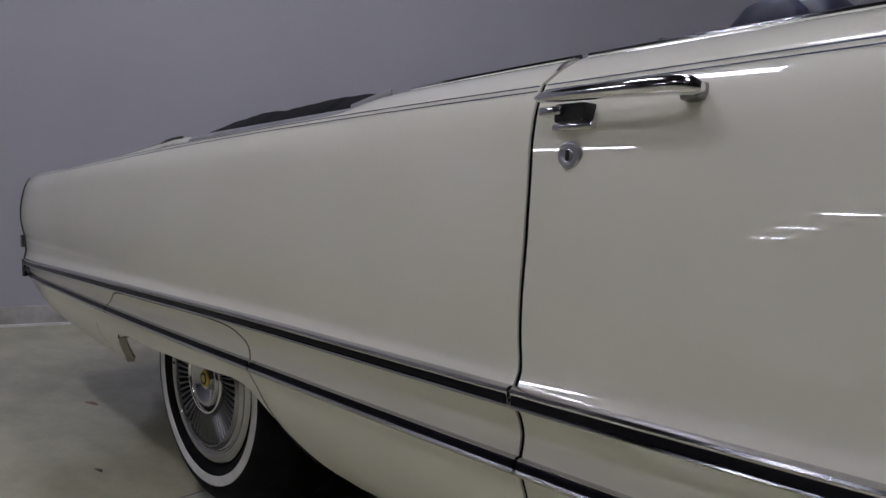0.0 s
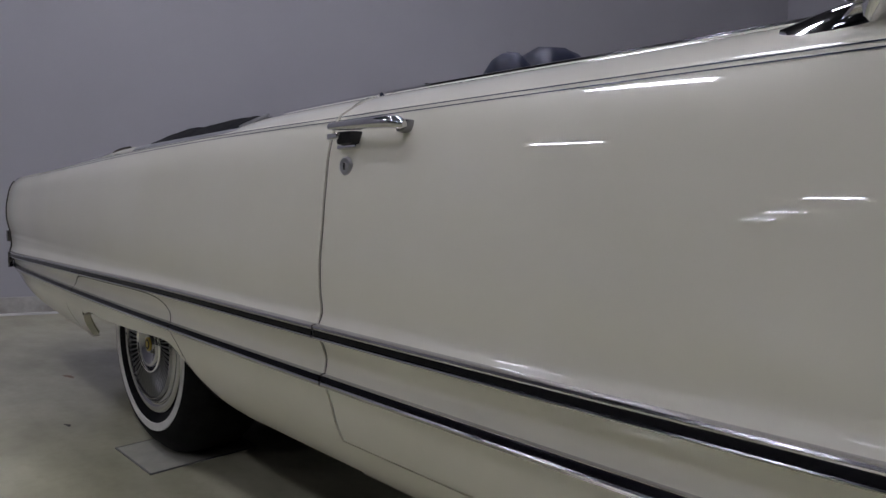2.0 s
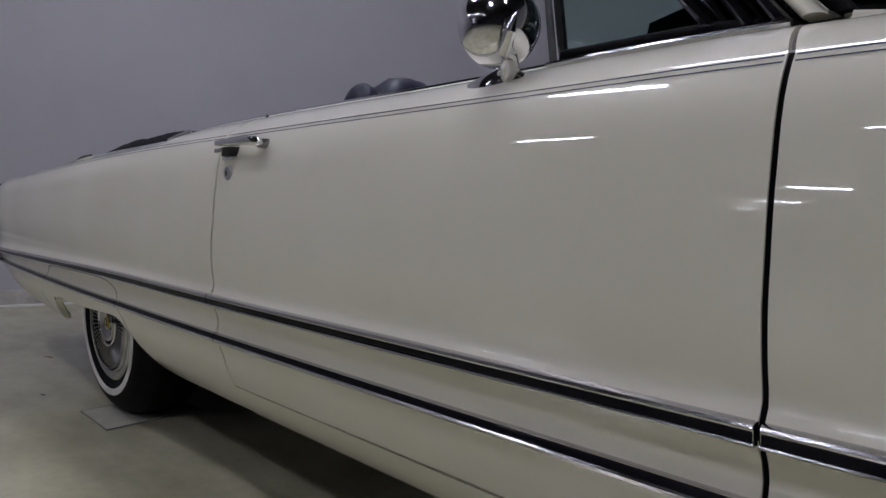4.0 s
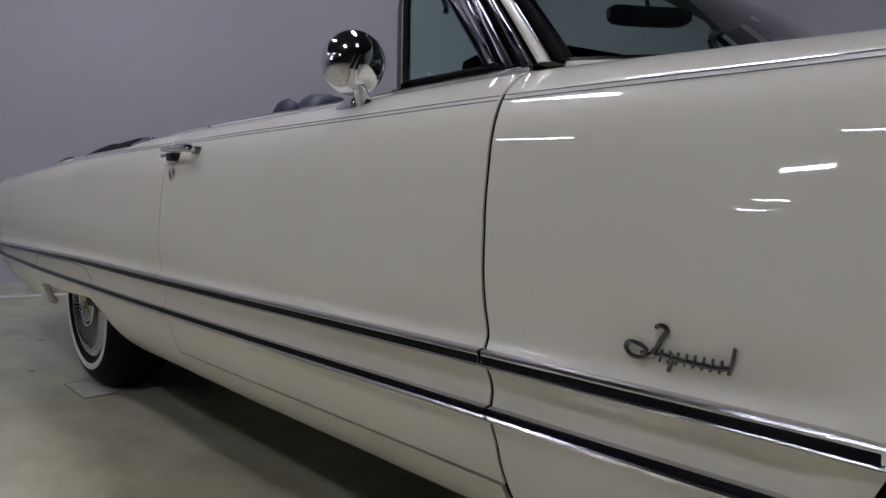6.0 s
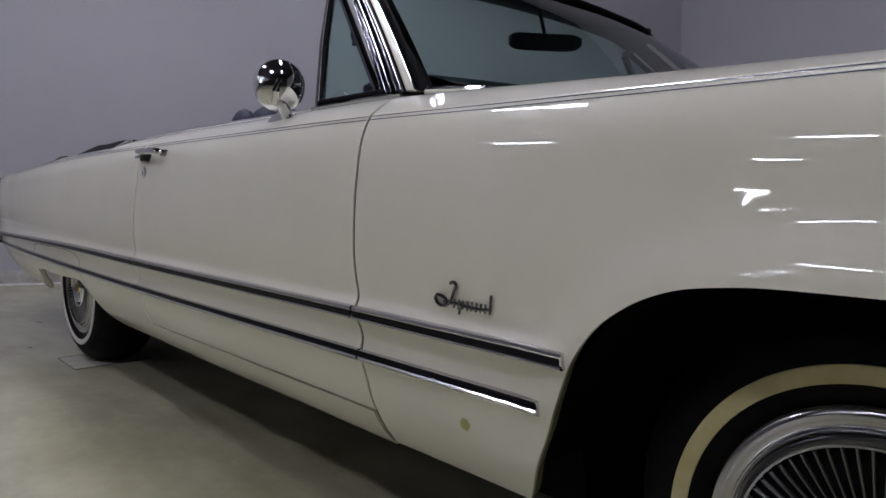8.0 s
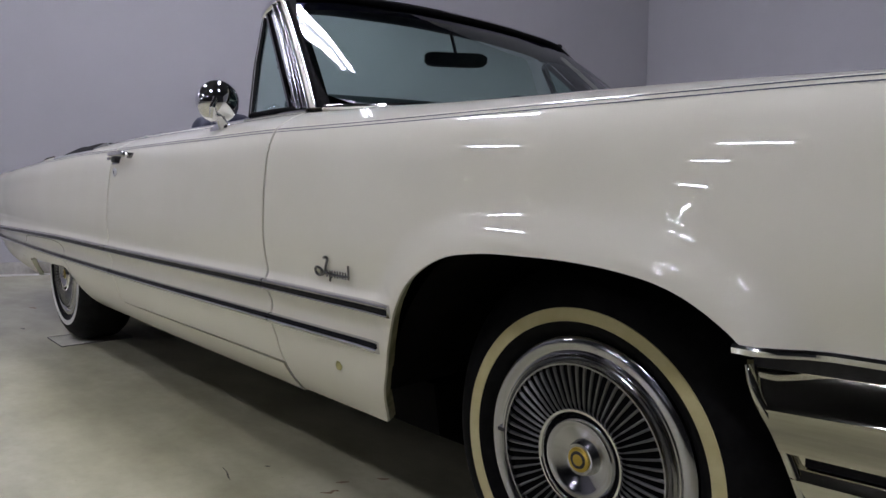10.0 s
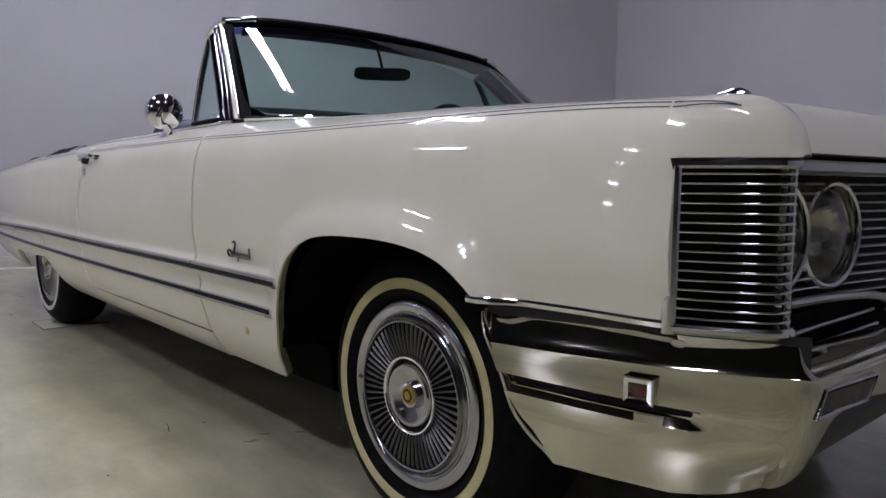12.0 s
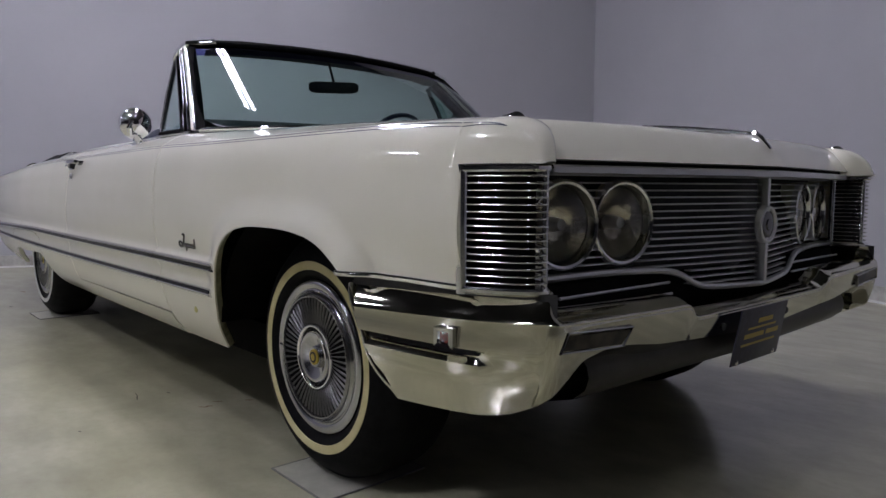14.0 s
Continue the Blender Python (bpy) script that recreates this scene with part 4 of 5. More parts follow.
# door mirror
def door_mirror(own, side):
    c = Vector((-1.322, -0.899, 1.058))
    prof = [(0.0, 0.046), (0.012, 0.0455), (0.024, 0.043), (0.036, 0.037), (0.047, 0.028), (0.0545, 0.017), (0.0585, 0.005), (0.060, -0.004), (0.0605, -0.010), (0.057, -0.014), (0.052, -0.0135), (0.0, -0.012)]
    bm = lathe([(r * 1.06, y * 1.06) for r, y in prof], 40)
    turn = Matrix.Rotation(radians(-118), 4, "Z")
    bmesh.ops.transform(bm, matrix=Matrix.Translation(c) @ turn, verts=bm.verts)
    rows = []
    for k in range(21):
        f = k / 20
        x = -1.405 + 0.118 * f
        half = 0.021 * math.sin(math.pi * (0.04 + 0.92 * f ** 0.75)) ** 0.7
        high = 0.003 + 0.016 * math.sin(math.pi * min(1.0, 0.06 + f * 0.66)) ** 1.5 * (1.0 if f < 0.85 else (1 - f) / 0.15)
        row = []
        for j in range(9):
            s = -1 + j / 4
            p = shoulder(x, 0.47 + s * half / BELT_IN)
            row.append(p + Vector((0, -0.35, 0.94)) * (high * (1 - abs(s) ** 2.2) - 0.001))
        rows.append(row)
    foot = flange(grid(rows), Vector((0, 0.002, -0.004)))
    base = shoulder(-1.314, 0.47)
    arm = tube([base, base + Vector((0.005, -0.010, 0.016)), base + Vector((0.016, -0.026, 0.032)), Vector((-1.284, -0.931, 1.010)), Vector((-1.270, -0.938, 1.034)), Vector((-1.268, -0.930, 1.062))], 0.017, 12, lambda f: 1.0 - 0.60 * f)
    if side < 0:
        bm, foot, arm = mirrored(bm), mirrored(foot), mirrored(arm)
    head = part("door_mirror", bm, CHROME, own, "round bullet-shaped chrome door mirror")
    part("mirror_foot", foot, CHROME, own, "chrome foot of the mirror")
    part("mirror_arm", arm, CHROME, own, "slender chrome arm of the mirror")


door_mirror(door, 1)
door_mirror(door_left, -1)


# door handle and lock
def door_handle(own, side):
    rows = []
    for k in range(25):
        f = k / 24
        x = -2.130 + 0.209 * f
        end = min(1.0, 0.35 + 9 * f, (0.25 + 14 * (1 - f)) ** 0.6)
        y = side_y(x, 0.905) - 0.030 + 0.010 * abs(2 * f - 1) ** 3
        zc = 0.9190 - 0.0035 * f - 0.004 * max(0.0, (f - 0.85) / 0.15) ** 2
        w, h = (0.0085 + 0.003 * f) * end, (0.0065 + 0.0042 * f) * end
        rows.append([(x, y - w * math.copysign(abs(math.cos(a)) ** 0.7, math.cos(a)), zc + h * math.copysign(abs(math.sin(a)) ** 0.8, math.sin(a))) for a in [2 * math.pi * j / 14 for j in range(14)]])
    bm = grid(rows, closed_v=True)
    bmesh.ops.holes_fill(bm, edges=[e for e in bm.edges if e.is_boundary], sides=0)
    post = bmesh.new()
    box(post, (-1.938, -0.984, 0.900), (-1.914, -0.940, 0.921), 0.008)
    base = bmesh.new()
    box(base, (-2.095, -0.982, 0.880), (-2.040, -0.950, 0.888), 0.003)
    # solid black block in place of the shaded cavity behind the bar
    latch = bmesh.new()
    box(latch, (-2.088, -0.988, 0.888), (-2.046, -0.950, 0.910), 0.004)
    button = bmesh.new()
    box(button, (-2.104, -0.997, 0.896), (-2.072, -0.972, 0.907), 0.004)
    lock = lathe([(0.0, 0.006), (0.006, 0.006), (0.007, 0.0045), (0.0105, 0.0055), (0.0145, 0.005), (0.017, 0.0)], 28)
    bmesh.ops.transform(lock, matrix=Matrix.Translation((-2.081, side_y(-2.081, 0.851), 0.851)) @ Matrix.Rotation(math.pi, 4, "Z"), verts=lock.verts)
    slot = bmesh.new()
    ys = side_y(-2.081, 0.851)
    box(slot, (-2.0835, ys - 0.0068, 0.845), (-2.0785, ys - 0.004, 0.857), 0.0004)
    for b in (post, base, latch, button):
        bmesh.ops.translate(b, vec=(-0.012, 0.020, 0), verts=b.verts)
    pieces = [(bm, "door_handle", CHROME, "chrome pull bar handle"), (post, "handle_post", SATIN, ""), (base, "handle_base", CHROME, ""), (latch, "handle_latch", SEAL, "black block standing in for the dark cavity under the handle"), (button, "handle_button", CHROME, "chrome push button"), (lock, "door_lock", DULL, "round metal lock cylinder"), (slot, "key_slot", SEAL, "dark key slot")]
    for b, name, mat, label in pieces:
        if side < 0:
            b2 = mirrored(b)
            b.free()
            b = b2
        part(name, b, mat, own, label)


door_handle(door, 1)
door_handle(door_left, -1)

# script badge on the fender: a plain flourish
def badge_line(points, r=0.0027):
    return tube([(x - 0.007, side_y(x, z + 0.011) - 0.005, z + 0.011) for x, z in smooth_path(points, 10 * len(points))], r, 6)


badge = part("script_badge", badge_line([(-0.598, 0.640), (-0.590, 0.643), (-0.584, 0.638), (-0.592, 0.626), (-0.602, 0.611), (-0.617, 0.600), (-0.634, 0.600), (-0.641, 0.609), (-0.634, 0.617), (-0.620, 0.615), (-0.613, 0.609), (-0.620, 0.605)], 0.0030), BADGE, fender, "dark metal flourish badge")
part("badge_stroke", badge_line([(-0.606, 0.606), (-0.590, 0.607), (-0.570, 0.605), (-0.548, 0.604), (-0.527, 0.604), (-0.511, 0.606)], 0.0032), BADGE, badge)
for k in range(8):
    x = -0.597 + 0.0103 * k
    part("badge_stroke", badge_line([(x, 0.5985), (x + 0.003, 0.606), (x + 0.005, 0.6135)], 0.0019), BADGE, badge)
part("badge_stroke", badge_line([(-0.579, 0.610), (-0.582, 0.600), (-0.586, 0.589)], 0.0026), BADGE, badge)
part("badge_stroke", badge_line([(-0.514, 0.599), (-0.509, 0.614), (-0.505, 0.630)], 0.0024), BADGE, badge)
plug = lathe([(0.0, 0.006), (0.006, 0.0055), (0.011, 0.003), (0.013, 0.0)], 6)
bmesh.ops.transform(plug, matrix=Matrix.Translation((-0.607, side_y(-0.607, 0.403), 0.403)) @ Matrix.Rotation(math.pi, 4, "Z"), verts=plug.verts)
part("fender_plug", plug, BOLT, fender, "small yellowed hexagonal plug")

# ---- wheels ----
TYRE_R = 0.345


def wheel(x, y, wall, fins):
    hub = lathe([(0.0, -0.02), (0.15, -0.02), (0.19, -0.04), (0.20, -0.02), (0.19, 0.10), (0.06, 0.12), (0.0, 0.12)], 36)
    rim_ob = part("wheel", hub, DRUM, car, "wheel with a whitewall tyre and finned cover")
    rim_ob.location = (x, y, TYRE_R)
    prof = [(0.195, -0.02), (0.205, -0.052), (0.214, -0.068), (0.226, -0.078), (0.2385, -0.0835), (0.2625, -0.0845), (0.285, -0.079), (0.305, -0.066), (0.322, -0.046), (0.330, -0.040), (0.332, -0.036), (0.339, -0.028), (0.344, -0.005), (0.344, 0.11), (0.338, 0.13), (0.315, 0.16), (0.27, 0.172), (0.21, 0.15), (0.195, 0.12)]
    part("tyre", lathe(prof, 96), TYRE, rim_ob, "black rubber tyre")
    part("whitewall", lathe([(0.2385, -0.0838), (0.2395, -0.0853), (0.25, -0.0863), (0.2615, -0.0860), (0.2625, -0.0845)], 96), wall, rim_ob, "aged ivory whitewall band" if fins else "")
    part("wheel_cover", lathe([(0.207, -0.052), (0.2125, -0.064), (0.212, -0.073), (0.207, -0.0775), (0.199, -0.079), (0.190, -0.077), (0.185, -0.074), (0.1825, -0.0745), (0.180, -0.080), (0.177, -0.0825), (0.174, -0.080), (0.1725, -0.076)], 96), POLISHED, rim_ob, "polished outer ring of the wheel cover")
    part("cover_step", lathe([(0.1725, -0.076), (0.170, -0.080), (0.1665, -0.0865), (0.1635, -0.0865), (0.162, -0.080), (0.161, -0.072)], 96), SATIN, rim_ob, "darker metal step inside the ring")
    part("cover_dish", lathe([(0.1615, -0.074), (0.155, -0.076), (0.12, -0.0745), (0.086, -0.073)], 96), RUBBER, rim_ob, "dark recessed dish behind the fins")
    part("cover_ring", lathe([(0.0875, -0.064), (0.089, -0.081), (0.0865, -0.0855), (0.083, -0.0855), (0.080, -0.082), (0.0795, -0.074)], 72), CHROME, rim_ob, "chrome inner ring")
    part("hub_groove", lathe([(0.080, -0.075), (0.0755, -0.072), (0.071, -0.075)], 72), INSERT, rim_ob)
    part("hub_cap", lathe([(0.072, -0.072), (0.071, -0.081), (0.067, -0.086), (0.063, -0.0865), (0.055, -0.083), (0.040, -0.0775), (0.030, -0.0745), (0.027, -0.0825), (0.022, -0.082)], 72), POLISHED, rim_ob, "dished chrome hub cap")
    part("hub_emblem", lathe([(0.022, -0.082), (0.021, -0.0845), (0.012, -0.0862), (0.0, -0.0867)], 32), GOLD, rim_ob, "gold emblem in the hub")
    part("emblem_mark", lathe([(0.0155, -0.0855), (0.0150, -0.0866), (0.0105, -0.0871), (0.0100, -0.0864)], 24), SEAL, rim_ob)
    if fins:
        bm = bmesh.new()
        box(bm, (-0.190, -0.083, 0.001), (-0.172, -0.074, 0.009), 0.002)
        part("valve_stem", bm, SEAL, rim_ob, "small black valve stem")
        bm = grid([[(r, y + h, s * w) for s, h in ((-1.0, 0.005), (-0.7, 0.0), (0.7, 0.0), (1.0, 0.005))] for r, y, w in ((0.089, -0.076, 0.0011), (0.10, -0.079, 0.0014), (0.125, -0.081, 0.0018), (0.150, -0.082, 0.0023), (0.161, -0.081, 0.0025))])
        me = bpy.data.meshes.new("fin")
        bm.to_mesh(me)
        bm.free()
        me.shade_smooth()
        me.materials.append(FIN)
        for k in range(60):
            f = new("fin", me)
            f.parent = rim_ob
            f.matrix_basis = Matrix.Rotation(2 * math.pi * (k + 0.3) / 60, 4, "Y")
    return rim_ob


wheel(0.0, -0.790, WHITEWALL, True)
wheel(-3.226, -0.786, WHITEWALL_REAR, True)
for x in (0.0, -3.226):
    w = wheel(x, 0.780, WHITEWALL, False)
    w.matrix_basis = Matrix.Translation((x, 0.780, TYRE_R)) @ Matrix.Rotation(math.pi, 4, "Z")
bm = bmesh.new()
bmesh.ops.create_cone(bm, segments=16, radius1=0.05, radius2=0.05, depth=1.2, matrix=Matrix.Translation((-3.226, 0, 0.33)) @ Matrix.Rotation(math.pi / 2, 4, "X"))
part("rear_axle", bm, UNDER, car)

# ---- front end ----
GRILLE_X = curve((0.0, 0.815), (0.25, 0.772), (0.47, 0.728), (0.80, 0.690))


def round_path(points, n):
    """Points along a smooth plan line with outward directions (to the left of travel reversed)."""
    fx = curve(*[(i, p[0]) for i, p in enumerate(points)])
    fy = curve(*[(i, p[1]) for i, p in enumerate(points)])
    m = len(points) - 1
    out = []
    for k in range(n + 1):
        u = m * k / n
        a, b = max(u - 0.02, 0), min(u + 0.02, m)
        d = Vector((fx(b) - fx(a), fy(b) - fy(a), 0)).normalized()
        out.append((Vector((fx(u), fy(u), 0)), Vector((d.y, -d.x, 0))))
    return out


LAMP_PATH = [(0.669, -0.944), (0.70, -0.931), (0.74, -0.911), (0.768, -0.893), (0.784, -0.878), (0.791, -0.863), (0.792, -0.850), (0.788, -0.840), (0.778, -0.833), (0.760, -0.828), (0.730, -0.822), (0.690, -0.815)]
LAMP_LOW, LAMP_TOP = 0.610, 0.849


def corner_lamp(side):
    path = round_path(LAMP_PATH, 36)

    def at_height(sec, z, first=0, last=36):
        return sweep([((p.x, p.y, z), o) for p, o in path[first:last + 1]], sec)

    def own(b):
        if side > 0:
            return b
        c = mirrored(b)
        b.free()
        return c
    lamp = part("corner_lamp", own(grid([[Vector((p.x, p.y, z)) - o * 0.022 for z in (LAMP_LOW, 0.68, 0.76, LAMP_TOP)] for p, o in path])), LAMP_BACK, car, "wrap-round corner lamp behind chrome louvres")
    bar = [(-0.016, 0.0025)] + [(-0.0065 + 0.0065 * math.cos(a), 0.0027 * math.sin(a)) for a in [math.pi * (0.5 - k / 10) for k in range(11)]] + [(-0.016, -0.0025)]
    n = 16
    for k in range(n):
        part("louvre", own(at_height(bar, 0.6295 + (0.830 - 0.6295) * k / (n - 1))), LOUVRE, lamp)
    rail = [(-0.03, 0.007), (0.002, 0.007), (0.006, 0.003), (0.006, -0.003), (0.002, -0.007), (-0.03, -0.007)]
    for z in (LAMP_LOW + 0.004, LAMP_TOP - 0.005):
        part("lamp_rail", own(at_height(rail, z)), LAMP_FRAME, lamp)
    for i, thick in ((0, 0.012), (25, 0.006), (36, 0.010)):
        p, o = path[i]
        q = p - o * 0.004 - Vector((0.005 if i == 0 else 0.0, 0, 0))
        part("lamp_upright", own(tube([(q.x, q.y, LAMP_LOW - 0.004), (q.x, q.y, LAMP_TOP + 0.002)], thick, 10)), LAMP_FRAME, lamp)


corner_lamp(1)
corner_lamp(-1)

# grille
bm = grid([[(GRILLE_X(abs(y)) - 0.075, y, z) for z in (0.54, 0.70, 0.855)] for y in [-0.79 + 1.58 * k / 30 for k in range(31)]])
grille = part("grille", bm, SEAL, car, "black grille with fine horizontal chrome bars")
BAR = [(-0.020, 0.0014), (-0.003, 0.0022), (-0.0008, 0.0014), (0.0, 0.0), (-0.002, -0.0018), (-0.020, -0.0014)]
for k in range(17):
    z = 0.574 + 0.0163 * k
    reach = 0.775 if z > 0.618 else 0.27
    dz = min(abs(z - 0.729), 0.098)
    chord = math.sqrt(0.098 ** 2 - dz ** 2)
    stops = [-reach] + [y + e * chord for y in (-0.675, -0.492, 0.492, 0.675) for e in (-1, 1) if chord > 0 and abs(y) < reach] + [reach]
    for a, b in zip(stops[::2], stops[1::2]):
        if b - a < 0.012:
            continue
        n = max(2, round((b - a) / 0.05))
        ys = [a + (b - a) * j / n for j in range(n + 1)]
        part("grille_bar", sweep([((GRILLE_X(abs(y)) - 0.004, y, z), (1, 0, 0)) for y in ys], BAR), BRIGHT_BARS, grille)
frame_line = [(-0.775, 0.618), (-0.6, 0.620), (-0.45, 0.618), (-0.36, 0.612), (-0.31, 0.598), (-0.265, 0.576), (-0.21, 0.566), (-0.1, 0.562), (0.0, 0.561)]
frame_line += [(-y, z) for y, z in reversed(frame_line[:-1])]
sm = smooth_path(frame_line, 80)
part("grille_sill", tube([(GRILLE_X(abs(y)) + 0.004, y, z) for y, z in sm], 0.008, 8), DULL, grille, "satin metal sill stepping down at the middle")
bm = bmesh.new()
box(bm, (0.797, -0.008, 0.561), (0.826, 0.008, 0.842), 0.004)
part("centre_bar", bm, DULL, grille, "upright centre bar of the grille")
spot = Matrix.Translation((0.822, 0, 0.714)) @ Matrix.Rotation(-math.pi / 2, 4, "Z")
ring = lathe([(0.038, 0.002), (0.040, 0.007), (0.044, 0.009), (0.048, 0.007), (0.050, 0.001), (0.050, -0.010)], 48)
bmesh.ops.transform(ring, matrix=spot, verts=ring.verts)
med = lathe([(0.0, 0.009), (0.014, 0.0085), (0.016, 0.006), (0.030, 0.0055), (0.036, 0.003), (0.039, 0.002)], 40)
bmesh.ops.transform(med, matrix=spot, verts=med.verts)
part("medallion_ring", ring, DULL, grille, "satin metal ring round the medallion")
part("grille_medallion", med, BADGE, grille, "round metal medallion on the centre bar")


def headlamp(y):
    x = GRILLE_X(abs(y)) - 0.016
    place = Matrix.Translation((x, y, 0.729)) @ Matrix.Rotation(-math.pi / 2 + math.copysign(radians(9), y), 4, "Z")
    bm = lathe([(0.097, -0.05), (0.098, 0.006), (0.0965, 0.012), (0.092, 0.0145), (0.087, 0.012), (0.0835, 0.004), (0.082, -0.010)], 64)
    bmesh.ops.transform(bm, matrix=place, verts=bm.verts)
    lamp = part("headlamp", bm, CHROME, car, "round headlamp with a chrome bezel")
    bm = lathe([(0.080, -0.008), (0.060, -0.028), (0.035, -0.042), (0.0, -0.048)], 48)
    bmesh.ops.transform(bm, matrix=place, verts=bm.verts)
    part("reflector", bm, REFLECTOR, lamp, "silvered reflector, mottled to imitate glints in a ribbed lens")
    bm = lathe([(0.081, 0.0), (0.06, 0.008), (0.03, 0.0125), (0.0, 0.014)], 48)
    bmesh.ops.transform(bm, matrix=place, verts=bm.verts)
    part("lens", facing(bm, (1, 0, 0)), LENS, lamp, "clear glass lens", fix=False)
    bm = lathe([(0.0, 0.002), (0.012, 0.0), (0.016, -0.02), (0.016, -0.044)], 20)
    bmesh.ops.transform(bm, matrix=place, verts=bm.verts)
    part("bulb_shield", bm, DULL, lamp)


for y in (-0.492, -0.675, 0.492, 0.675):
    headlamp(y)

# ---- front bumper ----
END_X = curve((0.340, 0.490), (0.36, 0.462), (0.382, 0.438), (0.408, 0.415), (0.437, 0.394), (0.47, 0.380), (0.515, 0.359), (0.548, 0.338), (0.57, 0.327), (0.592, 0.318), (0.620, 0.314))
BUMP_SIDE = curve((0.26, -0.987), (0.32, -0.981), (0.40, -0.973), (0.55, -0.953), (0.66, -0.932), (0.75, -0.903), (0.80, -0.880), (0.822, -0.866))


def face_x(y):
    return 0.832 + 0.014 * (1 - (y / 0.85) ** 2)


def bumper_plan(u, z):
    """Plan point and outward direction at u (0: rear end, 1: the corner, 1 to 2: the front face to the middle)."""
    if u <= 1:
        x0 = END_X(z)
        x = x0 + (0.815 - x0) * u
        d = Vector((0.01, BUMP_SIDE(min(x + 0.005, 0.822)) - BUMP_SIDE(max(x - 0.005, 0.26)), 0)).normalized()
        return Vector((x, BUMP_SIDE(x), 0)), Vector((d.y, -d.x, 0))
    f = u - 1
    if f < 0.12:
        a = f / 0.12 * radians(64)
        a0 = radians(26)
        o = Vector((math.sin(a0 + a), -math.cos(a0 + a), 0))
        return Vector((0.815, -0.8705, 0)) + (o - Vector((math.sin(a0), -math.cos(a0), 0))) * 0.030, o
    y = -0.8435 * (1 - (f - 0.12) / 0.88)
    a = abs(y)
    pod = 1 / (1 + math.exp(-(a - 0.385) / 0.010))
    x = face_x(y) - 0.007 * (1 - pod)
    return Vector((x, y, 0)), Vector((1, 0, 0))


def rise(f):
    f = min(1.0, max(0.0, f))
    return f * f * (3 - 2 * f)


# lower edge by the distance round the corner, from the rear end to the middle
BUMP_LOW = curve((-0.51, 0.346), (-0.30, 0.351), (-0.12, 0.358), (-0.05, 0.366), (0.0, 0.380), (0.034, 0.404), (0.065, 0.432), (0.10, 0.463), (0.15, 0.477), (0.40, 0.461), (0.88, 0.430))


def bumper_half(side):
    rows = []
    us = [k / 44 for k in range(45)] + [1 + 0.12 * k / 10 for k in range(1, 11)] + [1.12 + 0.88 * k / 110 for k in range(1, 111)]
    for u in us:
        front = max(0.0, u - 1)
        p, o = bumper_plan(u, 0.5)
        groove = rise((0.735 - p.x) / 0.10) if u < 1 else 0.0
        a = abs(p.y)
        pod = 1.0 if u < 1.1 else 1 / (1 + math.exp(-(a - 0.385) / 0.010))
        crest = (0.543 + 0.015 * min(1, u)) if u < 1 else 0.558 - 0.010 * min(1, front / 0.5)
        crest = crest * pod + 0.511 * (1 - pod)
        top = crest + 0.052 - 0.034 * min(1, front / 0.12)
        s = (u - 1) * 0.5 if u < 1 else (front / 0.12 * 0.034 if front < 0.12 else 0.034 + (front - 0.12) / 0.88 * 0.8435)
        low = BUMP_LOW(s)
        mid = (low + crest) / 2
        lip = 0.026 if u < 1 else 0.026 + 0.008 * min(1, front / 0.12)
        under = 0.6 * rise((s - 0.03) / 0.12)
        h = top - crest
        sec = [(-lip - 0.035, top + 0.002), (-lip, top), (-lip * 0.84, top - 0.10 * h), (-lip * 0.60, top - 0.30 * h), (-lip * 0.38, top - 0.53 * h), (-lip * 0.18, top - 0.77 * h), (-0.0015, crest + 0.003), (0.001, crest), (0.0005, crest - 0.004)]
        if u <= 1:
            sec += [(0.003, 0.520), (0.004, 0.504), (0.004, 0.4965), (0.003 - 0.012 * groove, 0.4925), (0.002 - 0.013 * groove, 0.481), (0.002 - 0.004 * groove, 0.470), (0.002, 0.466), (0.0, 0.445), (-0.004, 0.425), (-0.011, 0.405)]
        else:
            sec += [(0.003 - 0.0014 * under * k, crest + (low - crest) * k / 11) for k in range(1, 11)]
        sec += [(-0.020, low + 0.008 - 0.014 * under), (-0.040, low - 0.034 * under), (-0.075, low + 0.006 - 0.052 * under), (-0.098, low + 0.030 - 0.070 * under), (-0.104, low + 0.095 - 0.095 * under)]
        r = []
        for d, z in sec:
            q, n = bumper_plan(u, min(z, 0.60))
            q = q + n * d
            turn = min(1.0, max(0.0, (u - 0.55) / 0.45))
            q.x -= turn * (0.11 * max(0.0, 0.545 - z) + 0.020 * max(0.0, (0.545 - z) / 0.155) ** 3)
            r.append((q.x, q.y, z))
        rows.append(r)
    bm = grid(rows)
    if side < 0:
        c = mirrored(bm)
        bm.free()
        bm = c
    return bm


bumper = part("front_bumper", bumper_half(1), BUMPER_CHROME, car, "chrome wrap-round front bumper")
other_half = part("bumper_half", bumper_half(-1), BUMPER_CHROME, bumper)
for ob in (bumper, other_half):
    ob.data.set_sharp_from_angle(angle=radians(24))


def bumper_end():
    pts = []
    for k in range(13):
        z = 0.372 + (0.590 - 0.372) * k / 12
        p, o = bumper_plan(0.0, z)
        pts.append((p.x + 0.004, p.y + 0.006 + 0.020 * max(0.0, (0.45 - z) / 0.08) ** 2 + 0.012 * max(0.0, (z - 0.545) / 0.045) ** 2, z))
    return tube(pts, 0.0075, 10)


